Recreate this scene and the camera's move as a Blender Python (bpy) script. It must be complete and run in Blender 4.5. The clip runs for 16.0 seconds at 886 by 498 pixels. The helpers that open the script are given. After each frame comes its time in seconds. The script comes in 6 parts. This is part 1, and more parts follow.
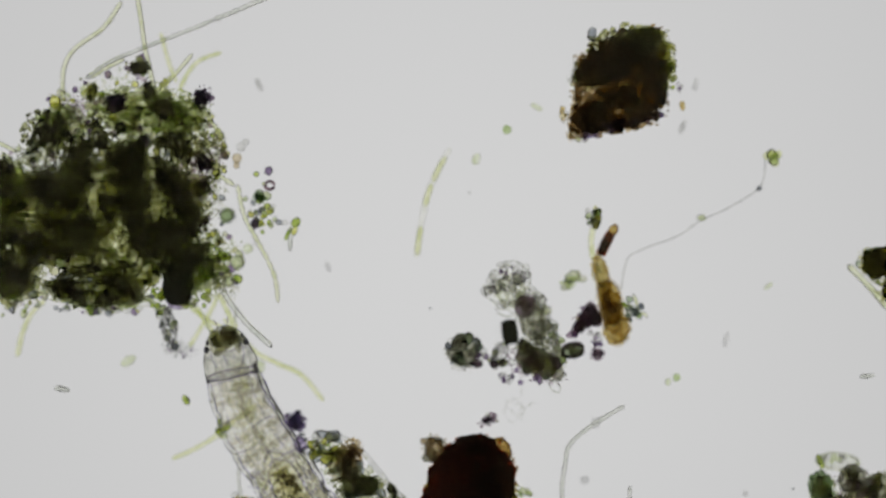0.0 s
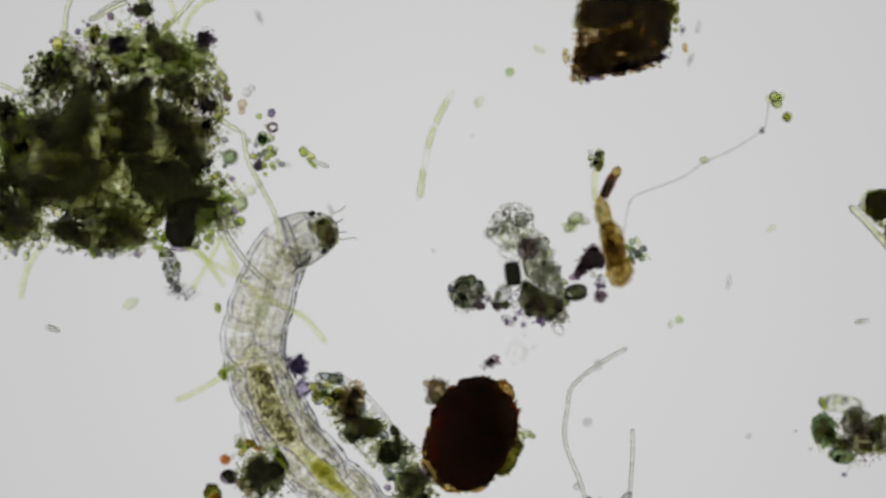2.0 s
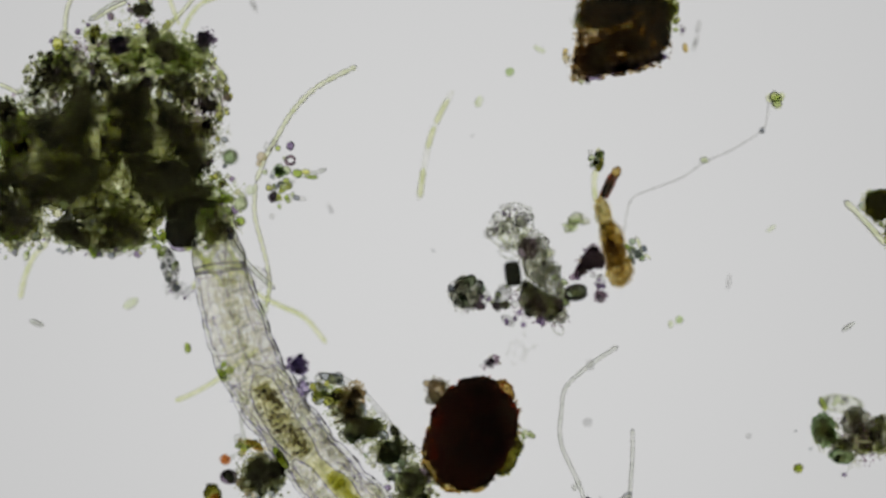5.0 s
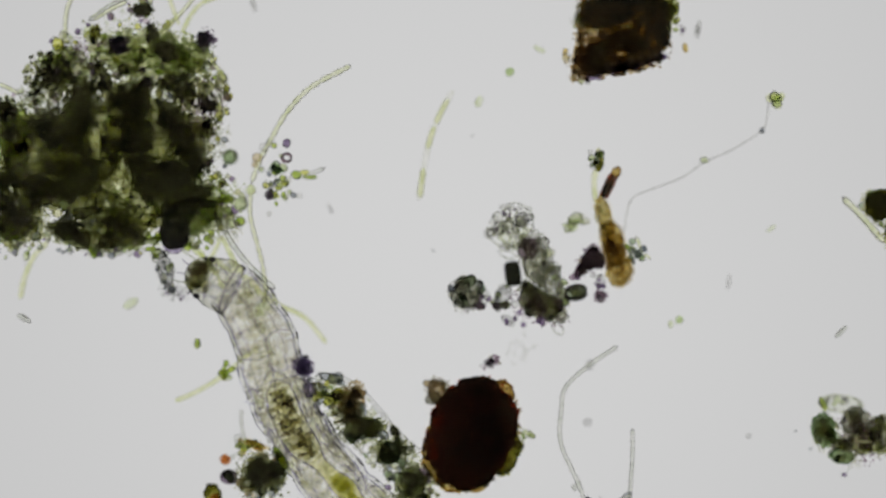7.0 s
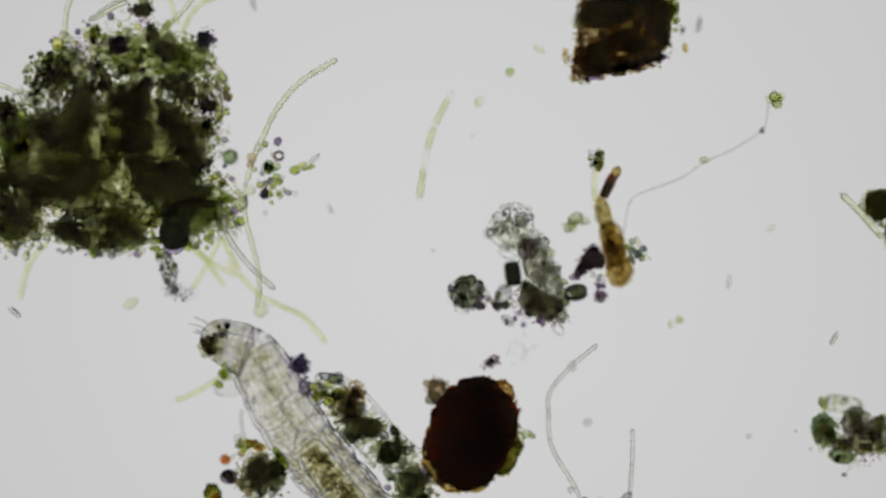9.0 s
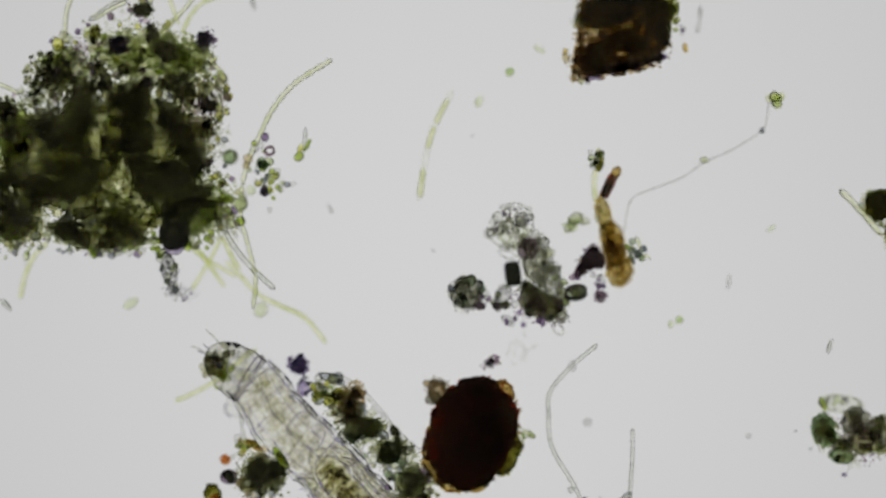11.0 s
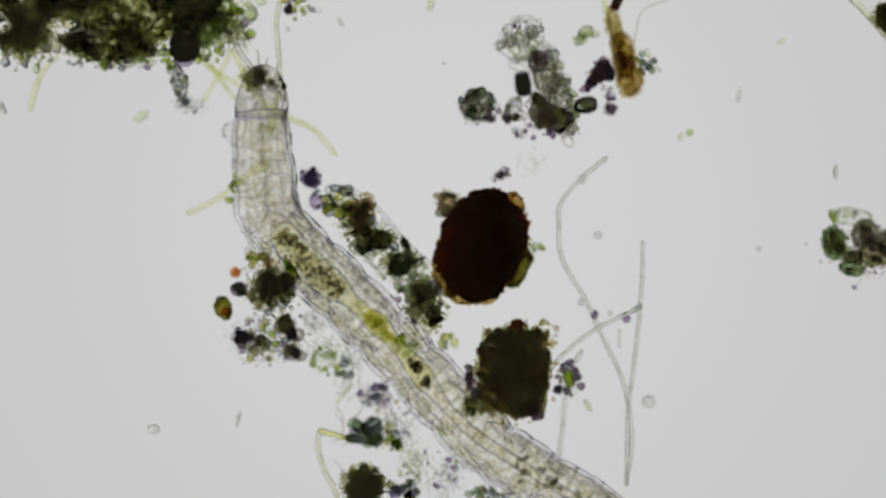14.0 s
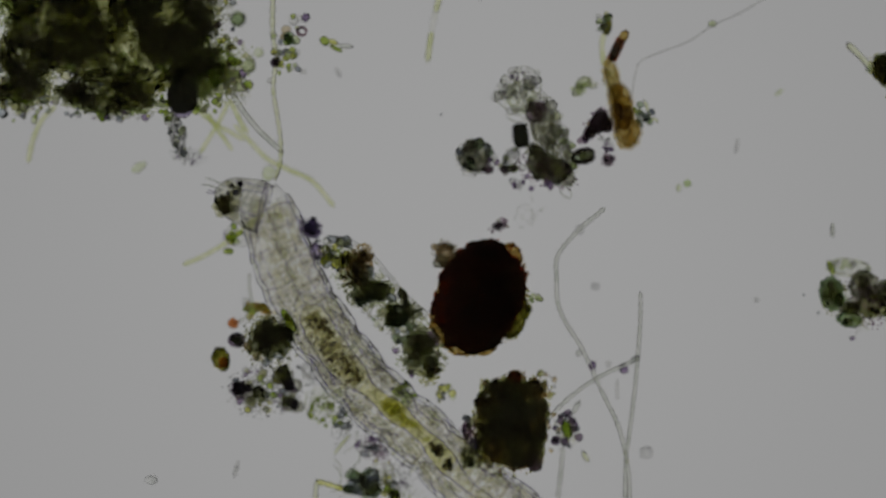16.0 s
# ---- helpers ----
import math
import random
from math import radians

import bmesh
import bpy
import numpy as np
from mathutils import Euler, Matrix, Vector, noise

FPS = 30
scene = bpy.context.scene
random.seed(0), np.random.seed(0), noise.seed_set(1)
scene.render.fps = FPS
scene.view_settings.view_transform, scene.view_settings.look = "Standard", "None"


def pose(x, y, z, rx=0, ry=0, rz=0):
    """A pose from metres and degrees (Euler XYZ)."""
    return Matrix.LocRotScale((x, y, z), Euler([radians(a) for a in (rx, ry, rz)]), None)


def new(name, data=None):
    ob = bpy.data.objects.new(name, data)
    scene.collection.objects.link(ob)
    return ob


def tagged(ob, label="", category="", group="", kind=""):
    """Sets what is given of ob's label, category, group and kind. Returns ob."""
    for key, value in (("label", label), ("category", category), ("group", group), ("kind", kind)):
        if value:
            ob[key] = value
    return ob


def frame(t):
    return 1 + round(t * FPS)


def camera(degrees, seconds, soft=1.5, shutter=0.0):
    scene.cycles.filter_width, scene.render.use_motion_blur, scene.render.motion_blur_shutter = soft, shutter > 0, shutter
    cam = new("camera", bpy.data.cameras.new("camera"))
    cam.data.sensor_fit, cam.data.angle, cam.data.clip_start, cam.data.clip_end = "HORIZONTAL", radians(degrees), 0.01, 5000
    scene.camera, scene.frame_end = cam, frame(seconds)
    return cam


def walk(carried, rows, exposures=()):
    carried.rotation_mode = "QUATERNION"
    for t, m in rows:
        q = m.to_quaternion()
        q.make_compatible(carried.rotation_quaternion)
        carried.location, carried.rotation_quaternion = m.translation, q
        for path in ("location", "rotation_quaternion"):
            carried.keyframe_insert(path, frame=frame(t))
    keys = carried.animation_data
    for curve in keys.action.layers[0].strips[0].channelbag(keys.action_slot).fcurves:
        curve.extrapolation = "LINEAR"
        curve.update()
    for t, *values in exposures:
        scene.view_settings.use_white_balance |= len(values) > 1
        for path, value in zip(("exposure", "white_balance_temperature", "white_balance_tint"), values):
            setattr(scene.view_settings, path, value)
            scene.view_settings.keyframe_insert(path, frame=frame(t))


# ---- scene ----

# A drop of pond water under a microscope, drawn a hundred times life size:
# one micrometre on the slide is a tenth of a millimetre here.
UM = 1e-4
FOCUS = 1.1212


def P(x, y, z=0.0):
    """A place on the slide: micrometres right, down and up from the stage corner."""
    return Vector(((x - 784) * UM, (441 - y) * UM, z * UM))


# ---- camera and light ----
cam = camera(8.0, 16.0, 2.8)


def stage(x, y):
    return pose(-x * UM, y * UM, FOCUS)


walk(cam, [
    (0.0, stage(-5, 102)), (0.2, stage(-3, 72)), (0.5, stage(0, 20)), (0.7, stage(1, 3)), (0.85, stage(1, 0)),
    (1.5, stage(0, 0)), (12.6, stage(0, 0)), (12.7, stage(1, -8)), (12.8, stage(4, -45)), (12.9, stage(9, -112)),
    (13.0, stage(13, -192)), (13.1, stage(14, -245)), (13.2, stage(15, -276)), (13.4, stage(17, -306)),
    (13.5, stage(18, -313)), (13.75, stage(18, -322)), (14.0, stage(18, -331)), (14.1, stage(18, -325)),
    (14.2, stage(17, -313)), (14.3, stage(16, -290)), (14.4, stage(14, -247)), (14.5, stage(14, -241)),
    (16.0, stage(14, -241))],
    [(0, 0.0), (15.4, 0.0), (15.5, -0.09), (15.7, -0.35), (15.9, -0.75), (16.0, -0.95)])
scene.cycles.max_bounces = 48
scene.cycles.transmission_bounces = 48
scene.cycles.transparent_max_bounces = 64
cam.data.dof.use_dof = True
cam.data.dof.focus_distance = FOCUS - 70 * UM
cam.data.dof.aperture_fstop = 2.6

world = bpy.data.worlds.new("room")
scene.world = world
world.use_nodes = True
world.node_tree.nodes["Background"].inputs["Color"].default_value = (1.0, 0.97, 0.86, 1)
world.node_tree.nodes["Background"].inputs["Strength"].default_value = 1.0


# ---- materials ----
def nodes_of(name):
    m = bpy.data.materials.new(name)
    m.use_nodes = True
    nt = m.node_tree
    for n in list(nt.nodes):
        nt.nodes.remove(n)
    return m, nt, nt.nodes.new("ShaderNodeOutputMaterial")


def mottle(nt, low, high, grain, contrast=0.25):
    """Colour that wanders between two tints at two scales; grain in micrometres."""
    co = nt.nodes.new("ShaderNodeTexCoord")
    info = nt.nodes.new("ShaderNodeObjectInfo")
    add = nt.nodes.new("ShaderNodeVectorMath")
    add.operation = "MULTIPLY_ADD"
    add.inputs[1].default_value = (0.7, 0.7, 0.7)
    nt.links.new(info.outputs["Random"], add.inputs[0])
    size = nt.nodes.new("ShaderNodeVectorTransform")
    size.vector_type, size.convert_from, size.convert_to = "VECTOR", "OBJECT", "WORLD"
    nt.links.new(co.outputs["Object"], size.inputs[0])
    nt.links.new(size.outputs[0], add.inputs[2])
    fine = nt.nodes.new("ShaderNodeTexNoise")
    fine.inputs["Scale"].default_value = 1 / (grain * UM)
    fine.inputs["Detail"].default_value = 4
    broad = nt.nodes.new("ShaderNodeTexNoise")
    broad.inputs["Scale"].default_value = 0.22 / (grain * UM)
    broad.inputs["Detail"].default_value = 2
    for n in (fine, broad):
        nt.links.new(add.outputs[0], n.inputs["Vector"])
    mix = nt.nodes.new("ShaderNodeMath")
    mix.operation = "MULTIPLY_ADD"
    mix.inputs[1].default_value = 0.6
    nt.links.new(fine.outputs["Fac"], mix.inputs[0])
    half = nt.nodes.new("ShaderNodeMath")
    half.operation = "MULTIPLY"
    half.inputs[1].default_value = 0.4
    nt.links.new(broad.outputs["Fac"], half.inputs[0])
    nt.links.new(half.outputs[0], mix.inputs[2])
    ramp = nt.nodes.new("ShaderNodeValToRGB")
    ramp.color_ramp.elements[0].position = 0.5 - contrast / 2
    ramp.color_ramp.elements[1].position = 0.5 + contrast / 2
    ramp.color_ramp.elements[0].color = (*low, 1)
    ramp.color_ramp.elements[1].color = (*high, 1)
    geo = nt.nodes.new("ShaderNodeNewGeometry")
    each = nt.nodes.new("ShaderNodeMath")
    each.operation = "MULTIPLY_ADD"
    each.inputs[1].default_value = contrast * 1.2
    nt.links.new(geo.outputs["Random Per Island"], each.inputs[0])
    nt.links.new(mix.outputs[0], each.inputs[2])
    less = nt.nodes.new("ShaderNodeMath")
    less.operation = "SUBTRACT"
    less.inputs[1].default_value = contrast * 0.6
    nt.links.new(each.outputs[0], less.inputs[0])
    nt.links.new(less.outputs[0], ramp.inputs[0])
    return ramp.outputs["Color"], fine.outputs["Fac"]


def clear(name, low, high, ior=1.05, grain=12, relief=0.25, contrast=0.16, cells=0, wall=0.75):
    """A living, see-through body: tinted, and bending light a little. cells: the width of its cells, whose walls show as fine lines."""
    m, nt, out = nodes_of(name)
    colour, fine = mottle(nt, low, high, grain, contrast)
    if cells:
        net = nt.nodes.new("ShaderNodeTexVoronoi")
        net.feature = "DISTANCE_TO_EDGE"
        net.inputs["Scale"].default_value = 1 / (cells * UM)
        warp = nt.nodes.new("ShaderNodeVectorMath")
        warp.operation = "MULTIPLY_ADD"
        warp.inputs[1].default_value = (cells * 0.5 * UM,) * 3
        soft = nt.nodes.new("ShaderNodeTexNoise")
        soft.inputs["Scale"].default_value = 0.6 / (cells * UM)
        place = nt.nodes["Vector Math"].outputs[0]
        nt.links.new(place, soft.inputs["Vector"])
        nt.links.new(soft.outputs["Color"], warp.inputs[0])
        nt.links.new(place, warp.inputs[2])
        nt.links.new(warp.outputs[0], net.inputs["Vector"])
        line = nt.nodes.new("ShaderNodeMapRange")
        line.interpolation_type = "SMOOTHSTEP"
        line.inputs["From Min"].default_value = 0.015
        line.inputs["From Max"].default_value = 0.10
        line.inputs["To Min"].default_value = wall
        nt.links.new(net.outputs["Distance"], line.inputs["Value"])
        times = nt.nodes.new("ShaderNodeVectorMath")
        times.operation = "SCALE"
        nt.links.new(colour, times.inputs[0])
        nt.links.new(line.outputs["Result"], times.inputs["Scale"])
        colour = times.outputs[0]
    b = nt.nodes.new("ShaderNodeBsdfRefraction")
    b.inputs["IOR"].default_value = ior
    b.inputs["Roughness"].default_value = 0.0
    nt.links.new(colour, b.inputs["Color"])
    if relief:
        bump = nt.nodes.new("ShaderNodeBump")
        bump.inputs["Strength"].default_value = relief
        bump.inputs["Distance"].default_value = 0.5 * grain * UM
        nt.links.new(fine, bump.inputs["Height"])
        nt.links.new(bump.outputs[0], b.inputs["Normal"])
    nt.links.new(b.outputs[0], out.inputs[0])
    return m


def murky(name, low, high, paint, solid=0.3, grain=11, contrast=0.16, ior=1.045, relief=0.6):
    """Rotting matter: part stained, grainy and see-through, part opaque."""
    m, nt, out = nodes_of(name)
    colour, fine = mottle(nt, low, high, grain, contrast)
    bump = nt.nodes.new("ShaderNodeBump")
    bump.inputs["Strength"].default_value = relief
    bump.inputs["Distance"].default_value = 0.5 * grain * UM
    nt.links.new(fine, bump.inputs["Height"])
    clearer = nt.nodes.new("ShaderNodeBsdfRefraction")
    clearer.inputs["IOR"].default_value = ior
    clearer.inputs["Roughness"].default_value = 0.0
    nt.links.new(colour, clearer.inputs["Color"])
    hard = nt.nodes.new("ShaderNodeBsdfPrincipled")
    tint = nt.nodes.new("ShaderNodeVectorMath")
    tint.operation = "MULTIPLY_ADD"
    tint.inputs[1].default_value = (0.12, 0.12, 0.12)
    tint.inputs[2].default_value = [0.5 * k for k in paint]
    nt.links.new(colour, tint.inputs[0])
    nt.links.new(tint.outputs[0], hard.inputs["Base Color"])
    hard.inputs["Roughness"].default_value = 0.7
    mix = nt.nodes.new("ShaderNodeMixShader")
    mix.inputs[0].default_value = solid
    nt.links.new(bump.outputs[0], clearer.inputs["Normal"])
    nt.links.new(bump.outputs[0], hard.inputs["Normal"])
    nt.links.new(clearer.outputs[0], mix.inputs[1])
    nt.links.new(hard.outputs[0], mix.inputs[2])
    nt.links.new(mix.outputs[0], out.inputs[0])
    return m


M = {
    "green": clear("green_cell", (0.52, 0.64, 0.20), (0.84, 0.89, 0.52), 1.13, 8),
    "leaf": clear("leaf_green_cell", (0.66, 0.75, 0.50), (0.84, 0.90, 0.70), 1.03, 8),
    "pale_green": clear("pale_green_cell", (0.74, 0.80, 0.60), (0.92, 0.94, 0.80), 1.11, 8),
    "grey_green": clear("grey_green_cell", (0.54, 0.62, 0.50), (0.80, 0.85, 0.74), 1.13, 8),
    "yellow": clear("yellow_cell", (0.82, 0.83, 0.38), (0.96, 0.96, 0.66), 1.13, 8),
    "clear": clear("colourless_cell", (0.90, 0.91, 0.89), (0.99, 0.99, 0.98), 1.10, 8),
    "slate": clear("slate_cell", (0.40, 0.42, 0.45), (0.80, 0.82, 0.83), 1.15, 8),
    "violet": clear("violet_grain", (0.32, 0.25, 0.40), (0.68, 0.61, 0.72), 1.11, 7),
    "filament": clear("green_filament", (0.87, 0.90, 0.70), (0.97, 0.98, 0.87), 1.12, 9, 0.12),
    "soft": clear("soft_green_filament", (0.86, 0.89, 0.66), (0.96, 0.97, 0.83), 1.03, 14, 0.15),
    "hypha": clear("grey_hypha", (0.85, 0.87, 0.82), (0.97, 0.975, 0.95), 1.14, 7, 0.15),
    "olive": murky("olive_matter", (0.66, 0.67, 0.43), (0.94, 0.94, 0.79), (0.08, 0.09, 0.03), 0.03),
    "dark": murky("dark_matter", (0.40, 0.42, 0.26), (0.90, 0.91, 0.73), (0.085, 0.08, 0.03), 0.06, 8, 0.14),
    "coal": murky("black_matter", (0.26, 0.27, 0.17), (0.78, 0.79, 0.61), (0.08, 0.075, 0.035), 0.09, 8, 0.14),
    "teal": murky("blue_green_matter", (0.48, 0.58, 0.40), (0.84, 0.89, 0.74), (0.05, 0.08, 0.05), 0.03, 8, 0.16, 1.03),
    "brown": murky("brown_matter", (0.62, 0.55, 0.42), (0.94, 0.89, 0.77), (0.06, 0.035, 0.012), 0.03),
    "amber": murky("amber_matter", (0.87, 0.79, 0.55), (0.98, 0.95, 0.82), (0.20, 0.12, 0.03), 0.02, 9, 0.16, 1.03),
    "rust": murky("rust_matter", (0.48, 0.22, 0.14), (0.84, 0.56, 0.36), (0.10, 0.02, 0.01), 0.03),
    "ember": murky("dark_red_matter", (0.04, 0.016, 0.014), (0.34, 0.12, 0.06), (0.03, 0.014, 0.012), 0.03, 9, 0.2),
    "bark": murky("bark_matter", (0.16, 0.13, 0.07), (0.80, 0.70, 0.50), (0.10, 0.08, 0.05), 0.14, 10, 0.16),
    "ink": murky("blue_black_matter", (0.04, 0.045, 0.03), (0.20, 0.22, 0.14), (0.05, 0.05, 0.04), 0.12, 14, 0.3),
    "night": murky("black_green_matter", (0.07, 0.055, 0.028), (0.68, 0.56, 0.30), (0.10, 0.09, 0.06), 0.07, 9, 0.16, 1.03),
    "orange": murky("orange_matter", (0.82, 0.60, 0.32), (0.96, 0.84, 0.60), (0.30, 0.12, 0.02), 0.02),
    "plum": murky("plum_matter", (0.48, 0.42, 0.58), (0.82, 0.78, 0.86), (0.05, 0.04, 0.08), 0.03),
    "haze": murky("grey_matter", (0.84, 0.84, 0.84), (0.96, 0.96, 0.95), (0.3, 0.3, 0.3), 0.01, 9, 0.2, 1.06, 0.4),
    "haze_green": murky("pale_matter", (0.84, 0.88, 0.70), (0.96, 0.98, 0.89), (0.3, 0.35, 0.2), 0.01, 9, 0.2, 1.05, 0.3),
    "veil": murky("pale_slime", (0.80, 0.83, 0.68), (0.97, 0.97, 0.92), (0.2, 0.22, 0.14), 0.01, 11, 0.16, 1.05, 0.4),
    "husk": clear("clear_husk", (0.88, 0.88, 0.86), (0.985, 0.985, 0.975), 1.065, 8),
    "smoke": murky("smoky_tissue", (0.66, 0.66, 0.60), (0.95, 0.95, 0.90), (0.10, 0.10, 0.09), 0.02, 6, 0.15, 1.025, 0.6),
    "purple": murky("purple_brown_tissue", (0.26, 0.21, 0.24), (0.66, 0.57, 0.60), (0.09, 0.07, 0.08), 0.08, 7, 0.16, 1.03, 0.6),
    "loam": murky("loamy_matter", (0.58, 0.60, 0.47), (0.95, 0.95, 0.86), (0.09, 0.09, 0.06), 0.05, 7, 0.15, 1.04, 0.6),
    "mauve": murky("mauve_matter", (0.58, 0.50, 0.56), (0.92, 0.88, 0.90), (0.09, 0.07, 0.09), 0.04, 7, 0.16, 1.03, 0.6),
    "film": clear("clear_film", (0.93, 0.94, 0.89), (0.99, 0.99, 0.97), 1.01, 10, 0.2),
    "mire": murky("green_mire", (0.62, 0.63, 0.44), (0.92, 0.93, 0.76), (0.09, 0.10, 0.04), 0.03, 5, 0.14, 1.012, 0.7),
    "ripe": murky("violet_black_matter", (0.22, 0.18, 0.26), (0.62, 0.56, 0.62), (0.06, 0.05, 0.07), 0.06, 7, 0.16, 1.03, 0.6),
    "straw": murky("straw_tissue", (0.74, 0.65, 0.38), (0.97, 0.93, 0.74), (0.20, 0.15, 0.05), 0.02, 7, 0.16, 1.003, 0.6),
    "honey": murky("honey_tissue", (0.64, 0.52, 0.25), (0.95, 0.88, 0.62), (0.20, 0.13, 0.04), 0.03, 8, 0.16, 1.02, 0.6),
    "peat": murky("peat_tissue", (0.12, 0.09, 0.045), (0.78, 0.66, 0.36), (0.08, 0.06, 0.03), 0.06, 7, 0.20, 1.02, 0.6),
    "moss": murky("mossy_tissue", (0.30, 0.30, 0.07), (0.84, 0.82, 0.42), (0.10, 0.10, 0.03), 0.06, 12, 0.15, 1.02, 0.5),
    "garnet": murky("garnet_tissue", (0.34, 0.09, 0.04), (0.86, 0.48, 0.24), (0.12, 0.04, 0.03), 0.05, 9, 0.16, 1.01, 0.6),
    "cuticle": clear("larva_cuticle", (0.97, 0.97, 0.96), (1.0, 1.0, 0.99), 1.022, 30, 0.25),
    "flesh": clear("larva_flesh", (0.94, 0.93, 0.89), (1.0, 0.998, 0.985), 1.008, 6, 0.5, 0.26, 44, 0.90),
    "muscle": clear("larva_muscle", (0.95, 0.95, 0.935), (0.995, 0.995, 0.985), 1.014, 14, 0.3),
    "fat": clear("larva_fat_cell", (0.96, 0.96, 0.92), (0.997, 0.997, 0.975), 1.020, 14, 0.3),
    "gut": clear("larva_gut_wall", (0.955, 0.955, 0.86), (0.99, 0.99, 0.94), 1.012, 14, 0.4, 0.16, 20, 0.88),
    "hindgut": clear("larva_hindgut", (0.95, 0.95, 0.74), (0.995, 0.99, 0.88), 1.010, 9, 0.4, 0.14, 16, 0.94),
    "food": murky("larva_gut_food", (0.76, 0.76, 0.67), (0.95, 0.95, 0.88), (0.10, 0.09, 0.05), 0.02, 6, 0.18, 1.008, 0.4),
    "head_skin": clear("larva_head_skin", (0.82, 0.82, 0.77), (0.98, 0.98, 0.95), 1.035, 24, 0.3, 0.16, 40, 0.85),
    "gruel": murky("larva_gut_gruel", (0.88, 0.87, 0.77), (0.985, 0.98, 0.92), (0.10, 0.08, 0.03), 0.02, 6, 0.2, 1.006, 0.4),
    "meal": murky("larva_dark_meal", (0.42, 0.39, 0.34), (0.80, 0.77, 0.68), (0.07, 0.05, 0.03), 0.03, 6, 0.16, 1.010, 0.5),
    "moss_clear": murky("larva_olive_meal", (0.84, 0.85, 0.56), (0.96, 0.955, 0.76), (0.10, 0.10, 0.03), 0.02, 8, 0.16, 1.008, 0.4),
    "lilac": clear("larva_lilac_grain", (0.78, 0.77, 0.80), (0.96, 0.955, 0.96), 1.04, 7, 0.3),
    "chitin": murky("larva_chitin", (0.40, 0.41, 0.36), (0.82, 0.82, 0.75), (0.04, 0.03, 0.015), 0.03, 9, 0.16, 1.04, 0.3),
    "rim": murky("larva_head_rim", (0.60, 0.57, 0.66), (0.86, 0.83, 0.89), (0.08, 0.07, 0.08), 0.03, 9),
    "crease_edge": clear("larva_crease_and_edge_shade", (0.68, 0.65, 0.80), (0.93, 0.92, 0.97), 1.022, 8),
    "eye": murky("larva_eye_pigment", (0.02, 0.02, 0.04), (0.06, 0.05, 0.10), (0.02, 0.02, 0.03), 0.4, 6),
}


def lamp_material():
    """Frosted glass, a little brighter in the middle."""
    m, nt, out = nodes_of("lamp_glow")
    co = nt.nodes.new("ShaderNodeTexCoord")
    far = nt.nodes.new("ShaderNodeVectorMath")
    far.operation = "LENGTH"
    nt.links.new(co.outputs["Object"], far.inputs[0])
    fall = nt.nodes.new("ShaderNodeMapRange")
    fall.interpolation_type = "SMOOTHSTEP"
    fall.inputs["From Max"].default_value = 0.45
    fall.inputs["To Min"].default_value = 0.66
    fall.inputs["To Max"].default_value = 0.56
    nt.links.new(far.outputs["Value"], fall.inputs["Value"])
    e = nt.nodes.new("ShaderNodeEmission")
    e.inputs["Color"].default_value = (1.0, 1.0, 1.0, 1)
    nt.links.new(fall.outputs["Result"], e.inputs["Strength"])
    nt.links.new(e.outputs[0], out.inputs[0])
    return m


def slide_material():
    m, nt, out = nodes_of("slide_glass")
    t = nt.nodes.new("ShaderNodeBsdfTransparent")
    t.inputs["Color"].default_value = (0.988, 0.988, 0.988, 1)
    nt.links.new(t.outputs[0], out.inputs[0])
    return m


# ---- mesh helpers ----
def mesh_of(name, bm, material, smooth=True):
    me = bpy.data.meshes.new(name)
    bm.to_mesh(me)
    bm.free()
    me.materials.append(material)
    me.polygons.foreach_set("use_smooth", [smooth] * len(me.polygons))
    return me


def thing(name, x, y, z, label, category, group="", kind=""):
    ob = new(name)
    ob.location = P(x, y, z)
    ob.empty_display_size = 0.002
    return tagged(ob, label, category, group, kind)


def piece(name, me, parent, place, size=(1, 1, 1), turn=(0, 0, 0), label=""):
    """A part at a place of the world (the parent stands unturned)."""
    ob = new(name, me)
    ob.parent = parent
    ob.location = Vector(place) - parent.location
    ob.rotation_euler = turn
    ob.scale = size
    if label:
        ob["label"] = label
    return ob


def lump_bm(seed, rough, fine=3, freq=1.6, cubic=0.0, jag=0.0):
    """A ball of radius one micrometre with a ragged skin."""
    bm = bmesh.new()
    bmesh.ops.create_icosphere(bm, subdivisions=fine, radius=1.0)
    shift = Vector((seed * 7.31, seed * 3.17, seed * 1.93))
    for v in bm.verts:
        d = v.co.normalized()
        if cubic:
            k = max(abs(d.x), abs(d.y), abs(d.z))
            d = d.lerp(d / k, cubic)
        q = v.co.normalized()
        n = noise.noise(q * freq + shift) + (0.55 * noise.noise(q * freq * 3.3 + shift) + 0.35 * noise.noise(q * freq * 7 + shift) if fine > 2 else 0)
        if jag:
            n += jag * (noise.noise(q * 13 + shift) + 0.8 * noise.noise(q * 27 + shift))
        v.co = d * (1 + rough * n) * UM
    return bm


def berry_bm(seed, bumps, fine=3):
    """A ball of one micrometre knobbed like a raspberry."""
    rng = random.Random(700 + seed)
    knobs = [(Vector((rng.gauss(0, 1), rng.gauss(0, 1), rng.gauss(0, 1))).normalized(), rng.uniform(0.25, 0.5), rng.uniform(0.18, 0.46)) for k in range(bumps)]
    bm = bmesh.new()
    bmesh.ops.create_icosphere(bm, subdivisions=fine, radius=1.0)
    for v in bm.verts:
        q = v.co.normalized()
        lift = max(h * math.sqrt(max(0.0, 1 - ((q - d).length / (w * 1.5)) ** 2)) for d, w, h in knobs)
        v.co = q * (0.72 + lift + 0.12 * noise.noise(q * 1.4 + Vector((seed, 0, 0)))) * UM
    return bm


